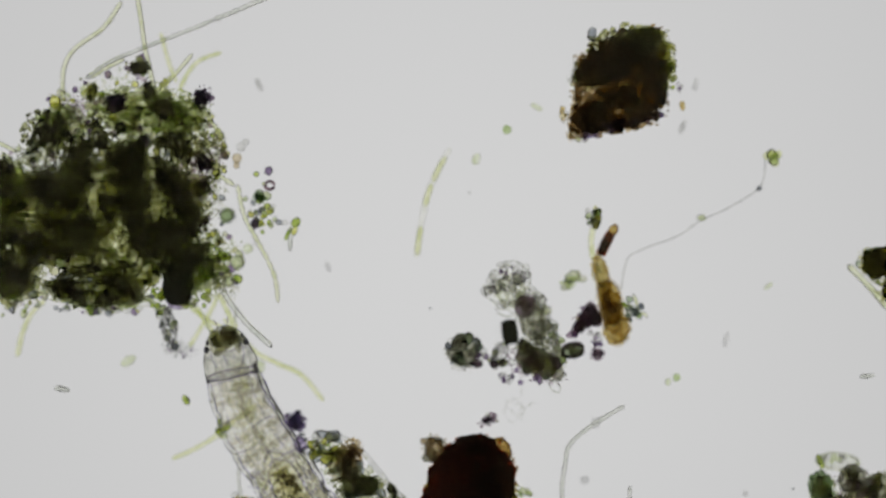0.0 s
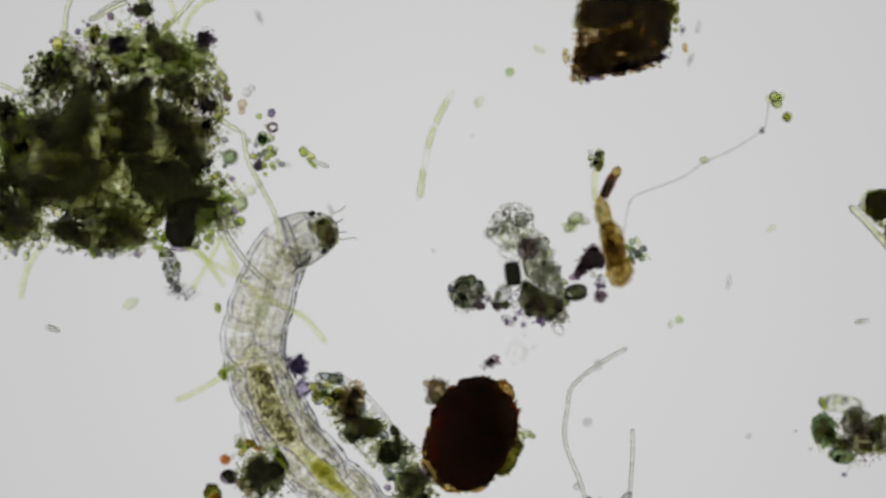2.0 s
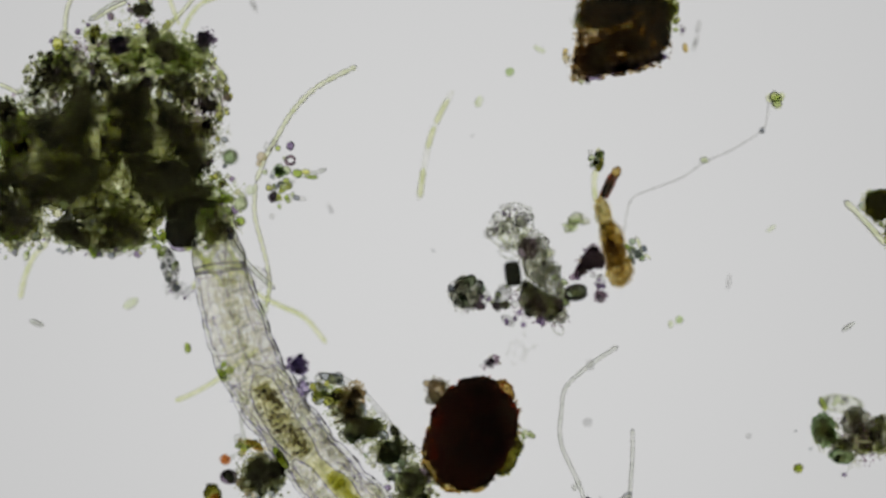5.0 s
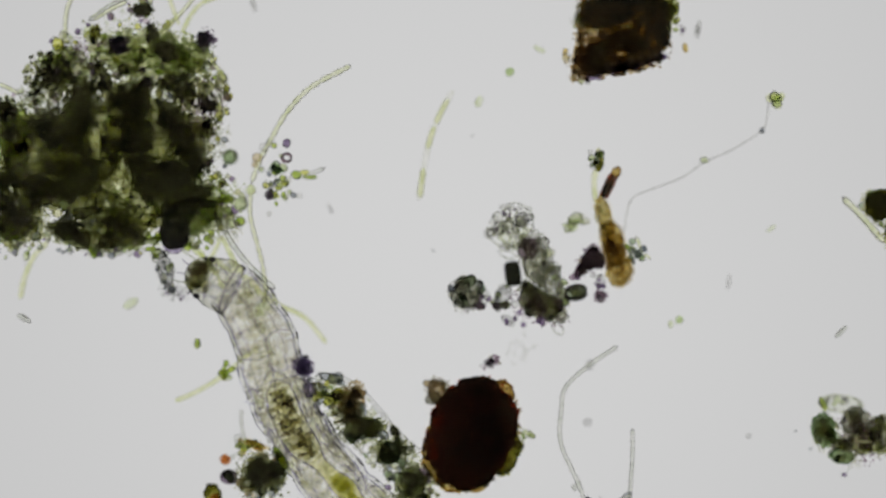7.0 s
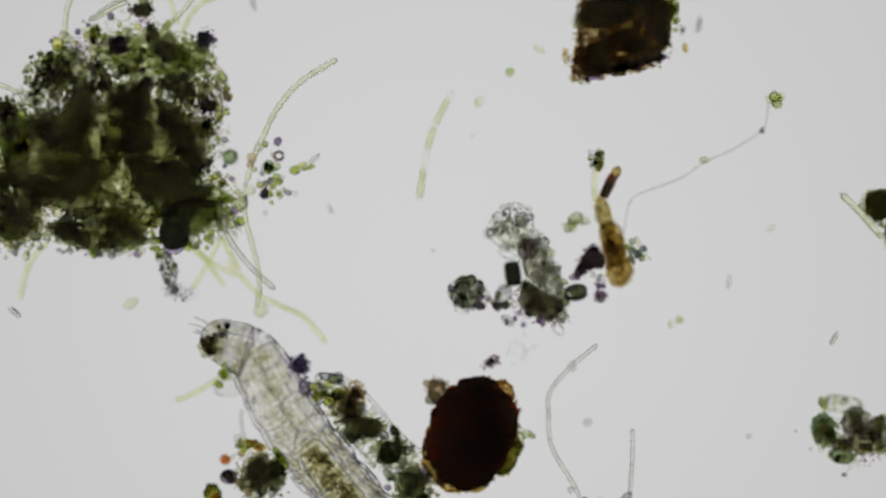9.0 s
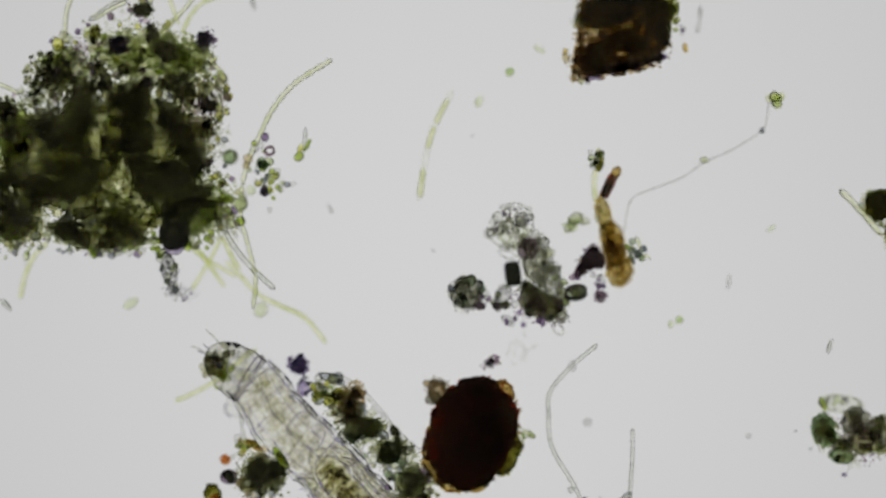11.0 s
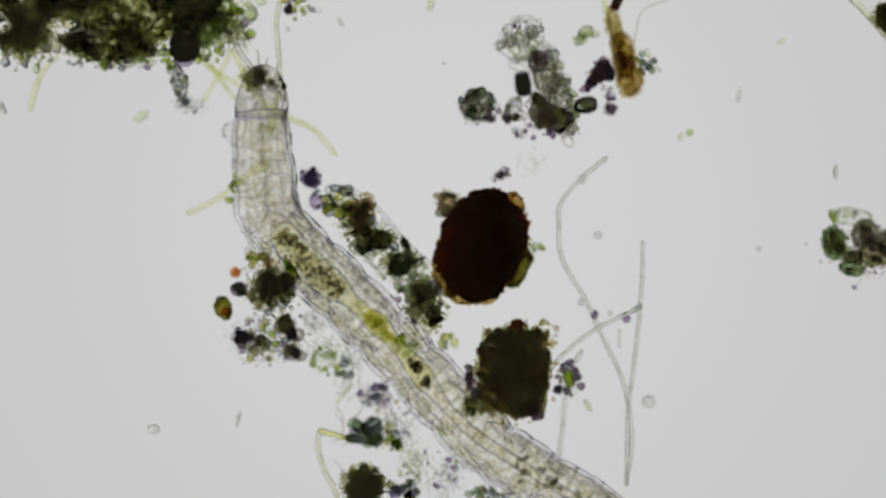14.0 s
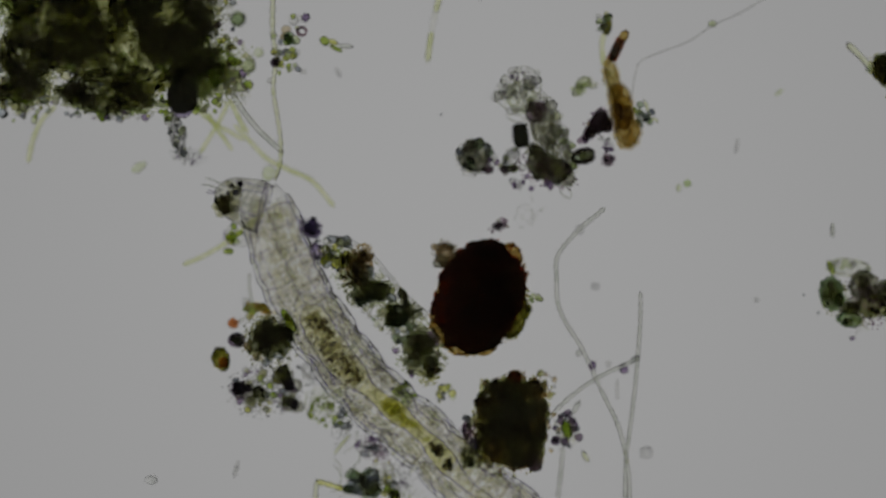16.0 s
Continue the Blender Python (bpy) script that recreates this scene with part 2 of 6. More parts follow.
def crumb_mesh(seed, count, small, large, boxy=0.0, pack=0.75, hollow=0.0):
    """A crumbling ball of one micrometre: many granules, thick in the middle and loose at the rim."""
    rng = random.Random(900 + seed)
    bm = bmesh.new()
    bmesh.ops.create_icosphere(bm, subdivisions=1, radius=1.0)
    ball = [v.co.copy() for v in bm.verts]
    faces = [[v.index for v in f.verts] for f in bm.faces]
    bm.free()
    verts, polys = [], []
    off = Vector((seed * 3.7, seed * 1.3, 0))
    for i in range(count + count * 2 // 3):
        dust = i >= count
        d = Vector((rng.gauss(0, 1), rng.gauss(0, 1), rng.gauss(0, 1))).normalized()
        if boxy:
            d = d.lerp(d / max(abs(d.x), abs(d.y), abs(d.z)), boxy)
        reach = 1 + 0.30 * noise.noise(d * 1.7 + off) + 0.16 * noise.noise(d * 4.5 + off)
        r = small * rng.uniform(0.45, 0.9) if dust else small + (large - small) * rng.random() ** 1.7
        c = d * (rng.random() ** (1 / 3) * pack + (1 - pack) * rng.random() ** 3) * (reach - r * 0.6)
        if hollow:
            c = d * rng.uniform(hollow, 1.0) * (1 + 0.35 * (reach - 1))
        elif dust:
            c = d * reach * rng.uniform(0.76, 0.95)
        stretch = Vector((rng.uniform(0.7, 1.3), rng.uniform(0.7, 1.3), rng.uniform(0.7, 1.1)))
        turn = Euler((rng.uniform(0, 6), rng.uniform(0, 6), rng.uniform(0, 6))).to_matrix()
        base = len(verts)
        for q in ball:
            k = r * (1 + 0.18 * noise.noise(q * 1.3 + c * 9))
            verts.append((c + turn @ Vector((q.x * stretch.x, q.y * stretch.y, q.z * stretch.z)) * k) * UM)
        polys += [[base + a for a in f] for f in faces]
    if count > 40 and not hollow:
        core = lump_bm(seed + 3, 0.16, 3, 1.6, boxy)
        base = len(verts)
        verts += [v.co * 0.6 for v in core.verts]
        polys += [[base + v.index for v in f.verts] for f in core.faces]
        core.free()
    me = bpy.data.meshes.new("crumb")
    me.from_pydata(verts, [], polys)
    me.polygons.foreach_set("use_smooth", [True] * len(me.polygons))
    return me


LUMPS = {}
CRUMBS = {"floc": (280, 0.05, 0.15, 0.0, 0.75, 0.12), "grains": (150, 0.05, 0.14, 0.0, 0.75, 0.2), "ragged": (85, 0.10, 0.26), "mass": (520, 0.045, 0.12), "block": (300, 0.06, 0.16, 0.7, 0.8), "loose": (420, 0.05, 0.14, 0.7, 0.8, 0.1), "rind": (420, 0.035, 0.09, 0.0, 0.75, 0.88), "crust": (380, 0.04, 0.10, 0.75, 0.75, 0.86), "dust": (460, 0.022, 0.055, 0.0, 0.75, 0.25), "fuzz": (420, 0.018, 0.045, 0.1, 0.75, 0.93)}


def lump(kind, material, variant=0):
    """Shared meshes: single bodies (ball, grain, smooth) and crumbs of granules."""
    key = (kind, material, variant)
    if key not in LUMPS:
        if kind == "ball":
            bm = lump_bm(variant + 1, 0.13, 3, 1.1)
        elif kind == "grain":
            bm = lump_bm(variant + 20, 0.36, 2, 1.4)
        elif kind == "grit":
            bm = berry_bm(variant, 16)
        elif kind == "slab":
            bm = lump_bm(variant + 50, 0.07, 4, 1.5, 0.8)
        elif kind in ("tissue", "torn"):
            bm = lump_bm(variant + 80, 0.24 if kind == "tissue" else 0.12, 5, 1.9, 0.0 if kind == "tissue" else 0.55, 0.5)
        elif kind == "morsel":
            bm = lump_bm(variant + 80, 0.24, 3, 1.9)
        elif kind == "boulder":
            bm = lump_bm(variant + 90, 0.10, 5, 1.4, 0.22, 0.6)
        elif kind == "smooth":
            bm = lump_bm(variant + 60, 0.13, 5, 1.6)
        if kind in CRUMBS:
            LUMPS[key] = crumb_mesh(variant + len(kind) * 7, *CRUMBS[kind])
            LUMPS[key].materials.append(M[material])
        else:
            LUMPS[key] = mesh_of(kind, bm, M[material], kind != "grain")
    return LUMPS[key]


def blob(name, kind, material, parent, x, y, r, ry=0, z=None, turn=0.0, flat=0.8, seed=0, label=""):
    ry = ry or r
    rz = flat * min(r, ry)
    z = rz if z is None else z
    kind = "grit" if kind == "ragged" and r < 12 else kind
    if kind in CRUMBS:
        r, ry = r * 1.18, ry * 1.18
    return tagged(piece(name, lump(kind, material, seed % 5), parent, P(x, y, z), (r, ry, rz), (0, 0, -radians(turn)), label), kind="stuff" if kind in CRUMBS else "")


def shells(name, kind, material, parent, x, y, r, ry, turn, layers, z, flat=0.6, seed=1, label=""):
    """Matter that thickens inwards: skins one within another, each a share of the first."""
    for k in layers:
        blob(name, kind, material, parent, x, y, r * k, ry * k, z, turn, flat, seed, label)


def scatter(parent, rng, n, x, y, rx, ry, lo, hi, kinds, name="cell", turn=0.0, hollow=0.0, z0=0, z1=60):
    """Strews pieces over an oval; kinds are 'shape:material' words."""
    c, s = math.cos(radians(turn)), math.sin(radians(turn))
    for i in range(n):
        a, q = rng.uniform(0, math.tau), math.sqrt(rng.uniform(hollow * hollow, 1))
        u, v = rx * q * math.cos(a), ry * q * math.sin(a)
        kind, material = rng.choice(kinds).split(":")
        r = lo + (hi - lo) * rng.random() ** 1.6
        k = rng.uniform(0.65, 1.0)
        kind = "grit" if kind == "ragged" and r < 12 else kind
        z = rng.uniform(z0, z1) + r * 0.6
        tagged(piece(name, lump(kind, material, rng.randrange(5)), parent, P(x + c * u - s * v, y + s * u + c * v, z),
                     (r, r * k, r * 0.8), (0, 0, rng.uniform(0, math.tau))), kind="stuff" if kind in CRUMBS else "")


def smooth_line(points, step=4.0):
    """Points on a smooth line through the given ones, about a step apart."""
    p = [Vector(q) for q in points]
    p = [p[0] * 2 - p[1]] + p + [p[-1] * 2 - p[-2]]
    out = []
    for i in range(1, len(p) - 2):
        n = max(2, int((p[i + 1] - p[i]).length / step))
        for j in range(n):
            t = j / n
            out.append(0.5 * (2 * p[i] + (p[i + 1] - p[i - 1]) * t + (2 * p[i - 1] - 5 * p[i] + 4 * p[i + 1] - p[i + 2]) * t * t
                              + (3 * p[i] - p[i - 1] - 3 * p[i + 1] + p[i + 2]) * t ** 3))
    out.append(p[-2])
    return out


def tube_bm(line, radius, sides=12, cap=True, joint=0.0, wobble=0.0, seed=0):
    """A tube along a line (metres). joint: length between pinched joints."""
    bm = bmesh.new()
    rings, run = [], 0.0
    whole = sum((b - a).length for a, b in zip(line, line[1:]))
    for i, q in enumerate(line):
        a, b = line[max(0, i - 1)], line[min(len(line) - 1, i + 1)]
        d = (b - a).normalized()
        side = d.cross(Vector((0, 0, 1)))
        side = side.normalized() if side.length > 1e-6 else Vector((1, 0, 0))
        up = side.cross(d).normalized()
        if i:
            run += (q - line[i - 1]).length
        r = radius * (1 + wobble * noise.noise(Vector((run / radius * 0.25, seed, 0))))
        if joint and (run % joint) < joint * 0.22:
            r *= 0.64
        if cap:
            r *= max(0.25, min(1.0, (min(run, whole - run) / radius + 0.06) ** 0.5))
        rings.append([bm.verts.new(q + (side * math.cos(k * math.tau / sides) + up * math.sin(k * math.tau / sides)) * r) for k in range(sides)])
    for a, b in zip(rings, rings[1:]):
        for k in range(sides):
            bm.faces.new((a[k], a[(k + 1) % sides], b[(k + 1) % sides], b[k]))
    if cap:
        bm.faces.new(rings[0])
        bm.faces.new(rings[-1][::-1])
    bmesh.ops.recalc_face_normals(bm, faces=bm.faces)
    return bm


def strand(parent, name, points, radius, material, z=12, joint=0, seed=0, wobble=0.12, label=""):
    """A thread through places given as x, y pairs (or x, y, z), under a thing."""
    pts = [P(q[0], q[1], q[2] if len(q) > 2 else z) - parent.location for q in points]
    line = smooth_line(pts, (joint / 5 if joint else 6) * UM)
    ob = new(name, mesh_of(name, tube_bm(line, 0.86 * radius * UM, 12, True, joint * UM, wobble, seed), M[material]))
    ob.parent = parent
    if label:
        ob["label"] = label
    return ob


def filament(points, radius, material="filament", z=12, joint=0, label="pale green thread of algae lying on the slide", category="filament", group="", seed=0):
    ob = thing("filament", points[0][0], points[0][1], 0, label, category, group)
    strand(ob, "sheath", points, radius, material, z, joint, seed)
    return ob


# ---- stage ----
def plate(name, x, y, z, sx, sy, sz, material, label, bevel=0.004):
    bm = bmesh.new()
    bmesh.ops.create_cube(bm, size=1)
    for v in bm.verts:
        v.co = Vector((v.co.x * sx, v.co.y * sy, v.co.z * sz))
    bmesh.ops.bevel(bm, geom=list(bm.edges), offset=bevel, segments=2, affect="EDGES")
    ob = new(name, mesh_of(name, bm, material, False))
    ob.location = (x, y, z)
    return tagged(ob, label, name.split("_")[-1], kind="structure")


slide = plate("glass_slide", 0, 0, -0.012, 0.9, 0.6, 0.024, slide_material(), "clear flat glass microscope slide lit from below")
slide.visible_shadow = False


def illuminator():
    bm = bmesh.new()
    bmesh.ops.create_circle(bm, cap_ends=True, segments=96, radius=0.66)
    ob = new("lamp_disc", mesh_of("lamp_disc", bm, lamp_material(), False))
    ob.location = (0, -0.01, -2.5)
    return tagged(ob, "round white frosted lamp disc glowing below the slide", "lamp", kind="structure")



def light_stop_material():
    m, nt, out = nodes_of("light_stop_black")
    colour, fine = mottle(nt, (0.008, 0.008, 0.009), (0.014, 0.014, 0.015), 400)
    b = nt.nodes.new("ShaderNodeBsdfPrincipled")
    b.inputs["Roughness"].default_value = 0.6
    nt.links.new(colour, b.inputs["Base Color"])
    nt.links.new(b.outputs[0], out.inputs[0])
    return m


def light_stop():
    """An unseen black ring round the lamp, added to stop room light from below."""
    bm = bmesh.new()
    rings = [[bm.verts.new((r * math.cos(k * math.tau / 96), r * math.sin(k * math.tau / 96), z)) for k in range(96)] for r, z in ((0.664, -0.06), (0.664, 0.01), (1.5, 0.01), (1.5, -0.06))]
    for a, b in zip(rings, rings[1:] + rings[:1]):
        for k in range(96):
            bm.faces.new((a[k], a[(k + 1) % 96], b[(k + 1) % 96], b[k]))
    bmesh.ops.recalc_face_normals(bm, faces=bm.faces)
    ob = new("microscope_foot", mesh_of("microscope_foot", bm, light_stop_material(), False))
    ob.location = (0, -0.01, -2.5)
    return tagged(ob, "unseen matt black ring round the lamp, added to block light from below", "base", kind="structure")


illuminator()
light_stop()


# ---- the large clump of algae ----
def algae_clump():
    rng = random.Random(11)
    c = thing("algae_clump", 195, 250, 0, "large dark green clump of algae with a ragged rim", "algae clump")
    for i, (x, y, r, ry) in enumerate(((250, 95, 85, 45), (335, 105, 45, 40), (118, 120, 48, 40), (352, 370, 42, 56), (30, 400, 46, 34), (190, 425, 90, 20), (20, 240, 40, 60))):
        blob("slime", "mass", "veil", c, x, y, r, ry, 40, 0, 0.5, i)
    for i, (x, y, r, ry) in enumerate(((225, 285, 120, 110), (95, 290, 70, 76))):
        blob("soft_mass", "tissue", "mire", c, x, y, r, ry, 20, 25 * i, 0.12, i)
    scatter(c, rng, 90, 195, 262, 185, 165, 4, 8, ["grit:olive", "grit:veil", "grit:veil", "grit:haze_green"], "granule", 0, 0, 10, 60)
    # clots packed side by side, largest and highest in the middle
    for k in range(56):
        far, turn = math.sqrt((k + 0.5) / 56), k * 2.39996 + rng.uniform(-0.2, 0.2)
        x, y = 182 + 184 * far * math.cos(turn) + rng.uniform(-8, 8), 276 + 160 * far * math.sin(turn) + rng.uniform(-8, 8)
        if not (x > 352 and y > 320):
            r = 28 - 12 * far + rng.uniform(-8, 5)
            blob("clot", "floc", rng.choice(("loam", "loam", "olive", "veil", "dark")), c, x, y, r * 1.25, r * rng.uniform(0.7, 1.1), rng.uniform(30, 80) + 130 * (1 - far) * rng.random(), rng.uniform(0, 180), 0.7, k)
    for i, (x, y, r, ry, m) in enumerate(((335, 230, 40, 80, "loam"), (345, 300, 40, 50, "loam"), (60, 350, 50, 50, "loam"), (240, 100, 90, 40, "film"), (240, 128, 90, 22, "veil"), (320, 110, 40, 36, "veil"), (145, 95, 26, 22, "mauve"), (350, 375, 44, 60, "veil"),
                                          (30, 250, 40, 60, "veil"), (30, 400, 40, 40, "mauve"), (360, 200, 36, 60, "mauve"), (80, 190, 46, 40, "loam"), (30, 330, 50, 40, "olive"), (60, 385, 50, 30, "olive"), (190, 285, 30, 34, "olive"), (252, 250, 26, 40, "olive"), (90, 270, 40, 26, "loam"), (285, 290, 26, 34, "olive"), (385, 165, 24, 40, "loam"), (380, 250, 26, 36, "loam"), (392, 360, 34, 50, "veil"), (400, 395, 36, 26, "loam"), (110, 265, 60, 50, "olive"))):
        blob("silt", "dust", m, c, x, y, r, ry, 60 + 17 * (i % 4), 20 * i, 0.3, i)
    for i, (x, y, r) in enumerate(((232, 250, 40), (165, 330, 34), (98, 225, 38), (335, 165, 36), (75, 322, 30), (215, 395, 32), (92, 138, 34), (265, 320, 36), (130, 400, 26), (230, 190, 34), (20, 195, 16), (160, 200, 34), (295, 205, 28), (300, 150, 22), (50, 390, 20), (4, 345, 28), (-4, 200, 24), (2, 400, 22), (255, 285, 26), (372, 222, 17), (150, 420, 20), (202, 428, 18), (246, 416, 20), (112, 408, 18), (190, 152, 24), (250, 162, 22), (138, 168, 24), (10, 318, 24), (30, 372, 24), (330, 262, 30), (352, 292, 22), (318, 232, 26), (350, 350, 26))):
        blob("dark_mass", "floc", ("coal", "dark")[i % 2], c, x, y, r * 1.15, r * rng.uniform(0.9, 1.25), (90, 130, 160)[i % 3] if r > 33 else 80, rng.uniform(0, 180), 0.7, i)
    for i, (x, y, r, ry) in enumerate(((272, 62, 13, 22), (222, 128, 13, 12), (214, 82, 20, 18), (172, 65, 13, 22), (298, 92, 24, 22), (366, 73, 18, 18),
                                       (20, 240, 14, 14), (396, 138, 10, 11), (262, 150, 12, 12), (360, 235, 18, 16), (310, 315, 30, 34), (370, 190, 18, 14), (255, 22, 20, 12), (8, 200, 14, 22))):
        blob("spore", "ragged", ("coal", "dark", "plum", "olive", "coal", "ripe")[i % 6], c, x, y, r, ry, 90, rng.uniform(-30, 30), 0.8, i)
    scatter(c, rng, 50, 190, 275, 190, 165, 7, 15, ["ragged:olive", "ragged:loam", "ragged:veil", "ragged:olive"], "flake", 0, 0.35, 20, 130)
    scatter(c, rng, 80, 200, 270, 165, 150, 5, 12, ["grit:olive", "grit:dark", "grit:veil", "grit:loam", "grit:yellow"], "clot", 0, 0, 20, 120)
    scatter(c, rng, 140, 200, 262, 208, 194, 4, 9, ["grit:olive", "grit:dark", "grit:loam", "grit:veil", "grit:slate", "grit:mauve"], "granule", 0, 0.6, 10, 120)
    scatter(c, rng, 70, 250, 100, 140, 66, 3, 9, ["grit:loam", "grit:olive", "grit:veil", "grit:husk", "grit:mauve"], "granule", 12, 0, 10, 120)
    scatter(c, rng, 60, 350, 375, 58, 68, 4, 9, ["grit:dark", "grit:olive", "grit:veil", "grit:loam", "ball:green"], "granule", 0, 0, 10, 100)
    scatter(c, rng, 50, 20, 370, 60, 70, 5, 11, ["grit:dark", "grit:olive", "grit:veil", "grit:slate"], "granule", 0, 0, 10, 80)
    scatter(c, rng, 90, 205, 262, 202, 192, 3, 8, ["ball:green", "ball:yellow", "ball:slate", "grain:violet", "ball:grey_green", "grit:olive", "ball:pale_green"], "cell", 0, 0.75, 5, 120)
    scatter(c, rng, 70, 255, 105, 140, 78, 3, 8, ["ball:husk", "ball:green", "grain:slate", "grit:olive", "grain:violet", "ball:yellow"], "cell", 15, 0.0, 10, 100)
    scatter(c, rng, 50, 352, 380, 64, 62, 3, 8, ["ball:green", "ball:pale_green", "grain:slate", "ball:husk", "ball:yellow"], "cell", 0, 0.0, 10, 80)
    scatter(c, rng, 50, 150, 434, 125, 18, 3, 8, ["ball:husk", "grain:violet", "ball:pale_green", "grain:slate", "ball:green"], "cell", 3, 0.0, 5, 60)
    scatter(c, rng, 36, 25, 420, 45, 40, 4, 10, ["ball:pale_green", "grit:olive", "grain:slate", "ball:green"], "cell", 0, 0.0, 5, 60)
    scatter(c, rng, 36, 120, 112, 66, 52, 4, 9, ["ball:pale_green", "grit:olive", "grain:violet", "ball:husk", "grain:slate"], "cell", -40, 0.0, 5, 60)
    scatter(c, rng, 46, 398, 358, 36, 52, 4, 10, ["ball:pale_green", "grit:olive", "ball:green", "ball:slate", "ball:yellow", "grit:loam", "grain:violet"], "cell", -20, 0.0, 5, 60)
    scatter(c, rng, 34, 384, 160, 24, 50, 3, 9, ["grit:loam", "grit:olive", "ball:green", "ball:yellow", "grit:dark"], "cell", -15, 0.0, 5, 80)
    scatter(c, rng, 40, 190, 290, 150, 120, 4, 9, ["ball:yellow", "ball:green", "ball:leaf"], "cell", 0, 0.0, 60, 160)
    scatter(c, rng, 26, 250, 14, 22, 18, 3, 8, ["grit:loam", "grit:mauve", "grit:olive", "ball:slate", "grain:violet"], "granule", 0, 0, 30, 80)
    blob("clot", "ragged", "loam", c, 258, 18, 14, 12, 60, 10, 0.7, 2)
    strand(c, "ring_cell", [(216 + 13 * math.cos(a), 84 + 12 * math.sin(a)) for a in [k * math.tau / 12 for k in range(13)]], 5, "ripe", 100, 0, 2, 0.4)
    blob("spore", "grit", "purple", c, 405, 174, 9, 8, 60, 0, 0.8, 2, "deep violet spiky spore")
    blob("cell", "ball", "yellow", c, 105, 80, 11, 13, 40, 0, 0.8, 1)
    blob("cell", "ball", "haze_green", c, 80, 105, 14, 9, 20, 0, 0.8, 1)
    blob("cell", "ball", "haze_green", c, 160, 60, 12, 16, 20, 0, 0.8, 2)
    for i, pts in enumerate((((165, 38), (195, 20), (228, 4)), ((275, 70), (300, 45), (310, 33)), ((290, 60), (320, 28), (348, -5)),
                             ((370, 96), (385, 120), (402, 145)), ((345, 92), (358, 108), (366, 124)), ((2, 150), (20, 158), (40, 170)),
                             ((68, 425), (85, 417), (100, 412)), ((325, 100), (322, 115), (318, 130)))):
        strand(c, "thread", pts, 4.5, "filament", 40 + 6 * i, 0, i)
    return c


algae_clump()


def dark_spore():
    o = thing("dark_spore", 322, 402, 0, "near-black oval spore with a violet lower rim", "spore")
    blob("body", "ball", "ink", o, 322, 400, 28, 41, 60, 4, 0.8, 1)
    blob("rim", "ball", "plum", o, 323, 412, 26, 33, 58, 0, 0.7, 2)
    return o


SPORE = dark_spore()


def hanging_tuft():
    rng = random.Random(5)
    o = thing("debris_tuft", 300, 460, 0, "loose tuft of clear cells and grains hanging from the clump", "debris")
    scatter(o, rng, 50, 303, 476, 17, 38, 3, 8, ["ball:husk", "grit:haze", "grit:veil", "ball:pale_green", "grit:slate", "ball:husk"], "cell", -12)
    blob("slime", "tissue", "haze", o, 302, 475, 13, 32, 14, -12, 0.6, 1)
    scatter(o, rng, 14, 322, 520, 26, 14, 2, 4, ["ball:clear", "grain:violet", "ball:haze"], "cell", 10)
    scatter(o, rng, 12, 284, 430, 12, 26, 5, 9, ["ball:green", "ball:pale_green", "ball:yellow"], "cell", -10)
    blob("silt", "dust", "haze", o, 322, 515, 30, 16, 20, 10, 0.5, 1)
    return o


TUFT = hanging_tuft()

# threads that lean out of the clump
GREEN = "pale yellow-green thread of algae lying on the slide"
GREY = "thin grey jointed thread of fungus lying on the slide"
filament([(117, 75), (120, 20), (140, -15), (190, -52), (222, -98)], 5, "filament", z=30, group="threads on the clump", seed=1)
filament([(250, -112), (258, -60), (266, -5), (272, 10)], 5, z=60, group="threads on the clump", seed=2)
filament([(160, 40), (200, 12), (255, -12), (345, -47), (385, -64)], 4.5, "hypha", 70, 16, GREY, "filament", "threads on the clump")
filament([(385, -64), (430, -82), (500, -112)], 5, "hypha", 70, 16, GREY, "filament", "threads on the clump")
filament([(290, -44), (303, 5), (318, 45)], 4.6, "soft", z=15, group="threads on the clump", seed=3)
filament([(398, -9), (360, 5), (340, 25), (322, 58)], 4.8, "soft", z=8, group="threads on the clump", seed=4)
filament([(86, 428), (62, 452), (45, 488), (36, 530)], 6, "soft", z=5, group="threads on the clump", seed=5)
filament([(400, 462), (430, 493), (460, 523), (500, 543), (540, 563), (578, 608)], 5.4, "soft", z=4, label=GREEN, seed=6)
filament([(310, 710), (345, 695), (380, 675), (420, 645), (455, 618)], 5.4, "soft", z=6, label=GREEN, seed=7)
filament([(397, 400), (410, 427), (440, 467), (467, 493), (488, 512)], 5.4, "hypha", 50, 0, "grey-green thread of algae beside the clump", "filament")
filament([(393, 417), (403, 437), (415, 462), (426, 478)], 5.6, "soft", z=30, label=GREEN, seed=8)
filament([(393, 417), (380, 445), (368, 467), (340, 513)], 5, "soft", z=8, label=GREEN, seed=9)
filament([(337, 437), (370, 463), (395, 476), (418, 490)], 5, "soft", z=8, label=GREEN, seed=10)
filament([(352, 440), (368, 467), (384, 488), (398, 508)], 5, "soft", z=6, label=GREEN, seed=12)
FREE = filament([(742, 355), (748, 310), (760, 250), (780, 200), (802, 160)], 6.5, "film", z=8, label="short bright green algae thread with gaps, lying alone", seed=11)
for a, b, c in (((743, 350), (746, 325), (750, 298)), ((757, 264), (762, 244), (769, 224)), ((771, 220), (782, 196), (794, 176))):
    strand(FREE, "green_cell", [a, b, c], 6, "soft", 8)


def leaf_speck(x, y, r, ry, material, label="small green algae cell lying on the slide", z=10, turn=0, name="algae_cell", category="cell"):
    o = thing(name, x, y, 0, label, category)
    blob("cell_body", "ball", material, o, x, y, r, ry, z, turn, 0.7, int(x) % 5)
    return o


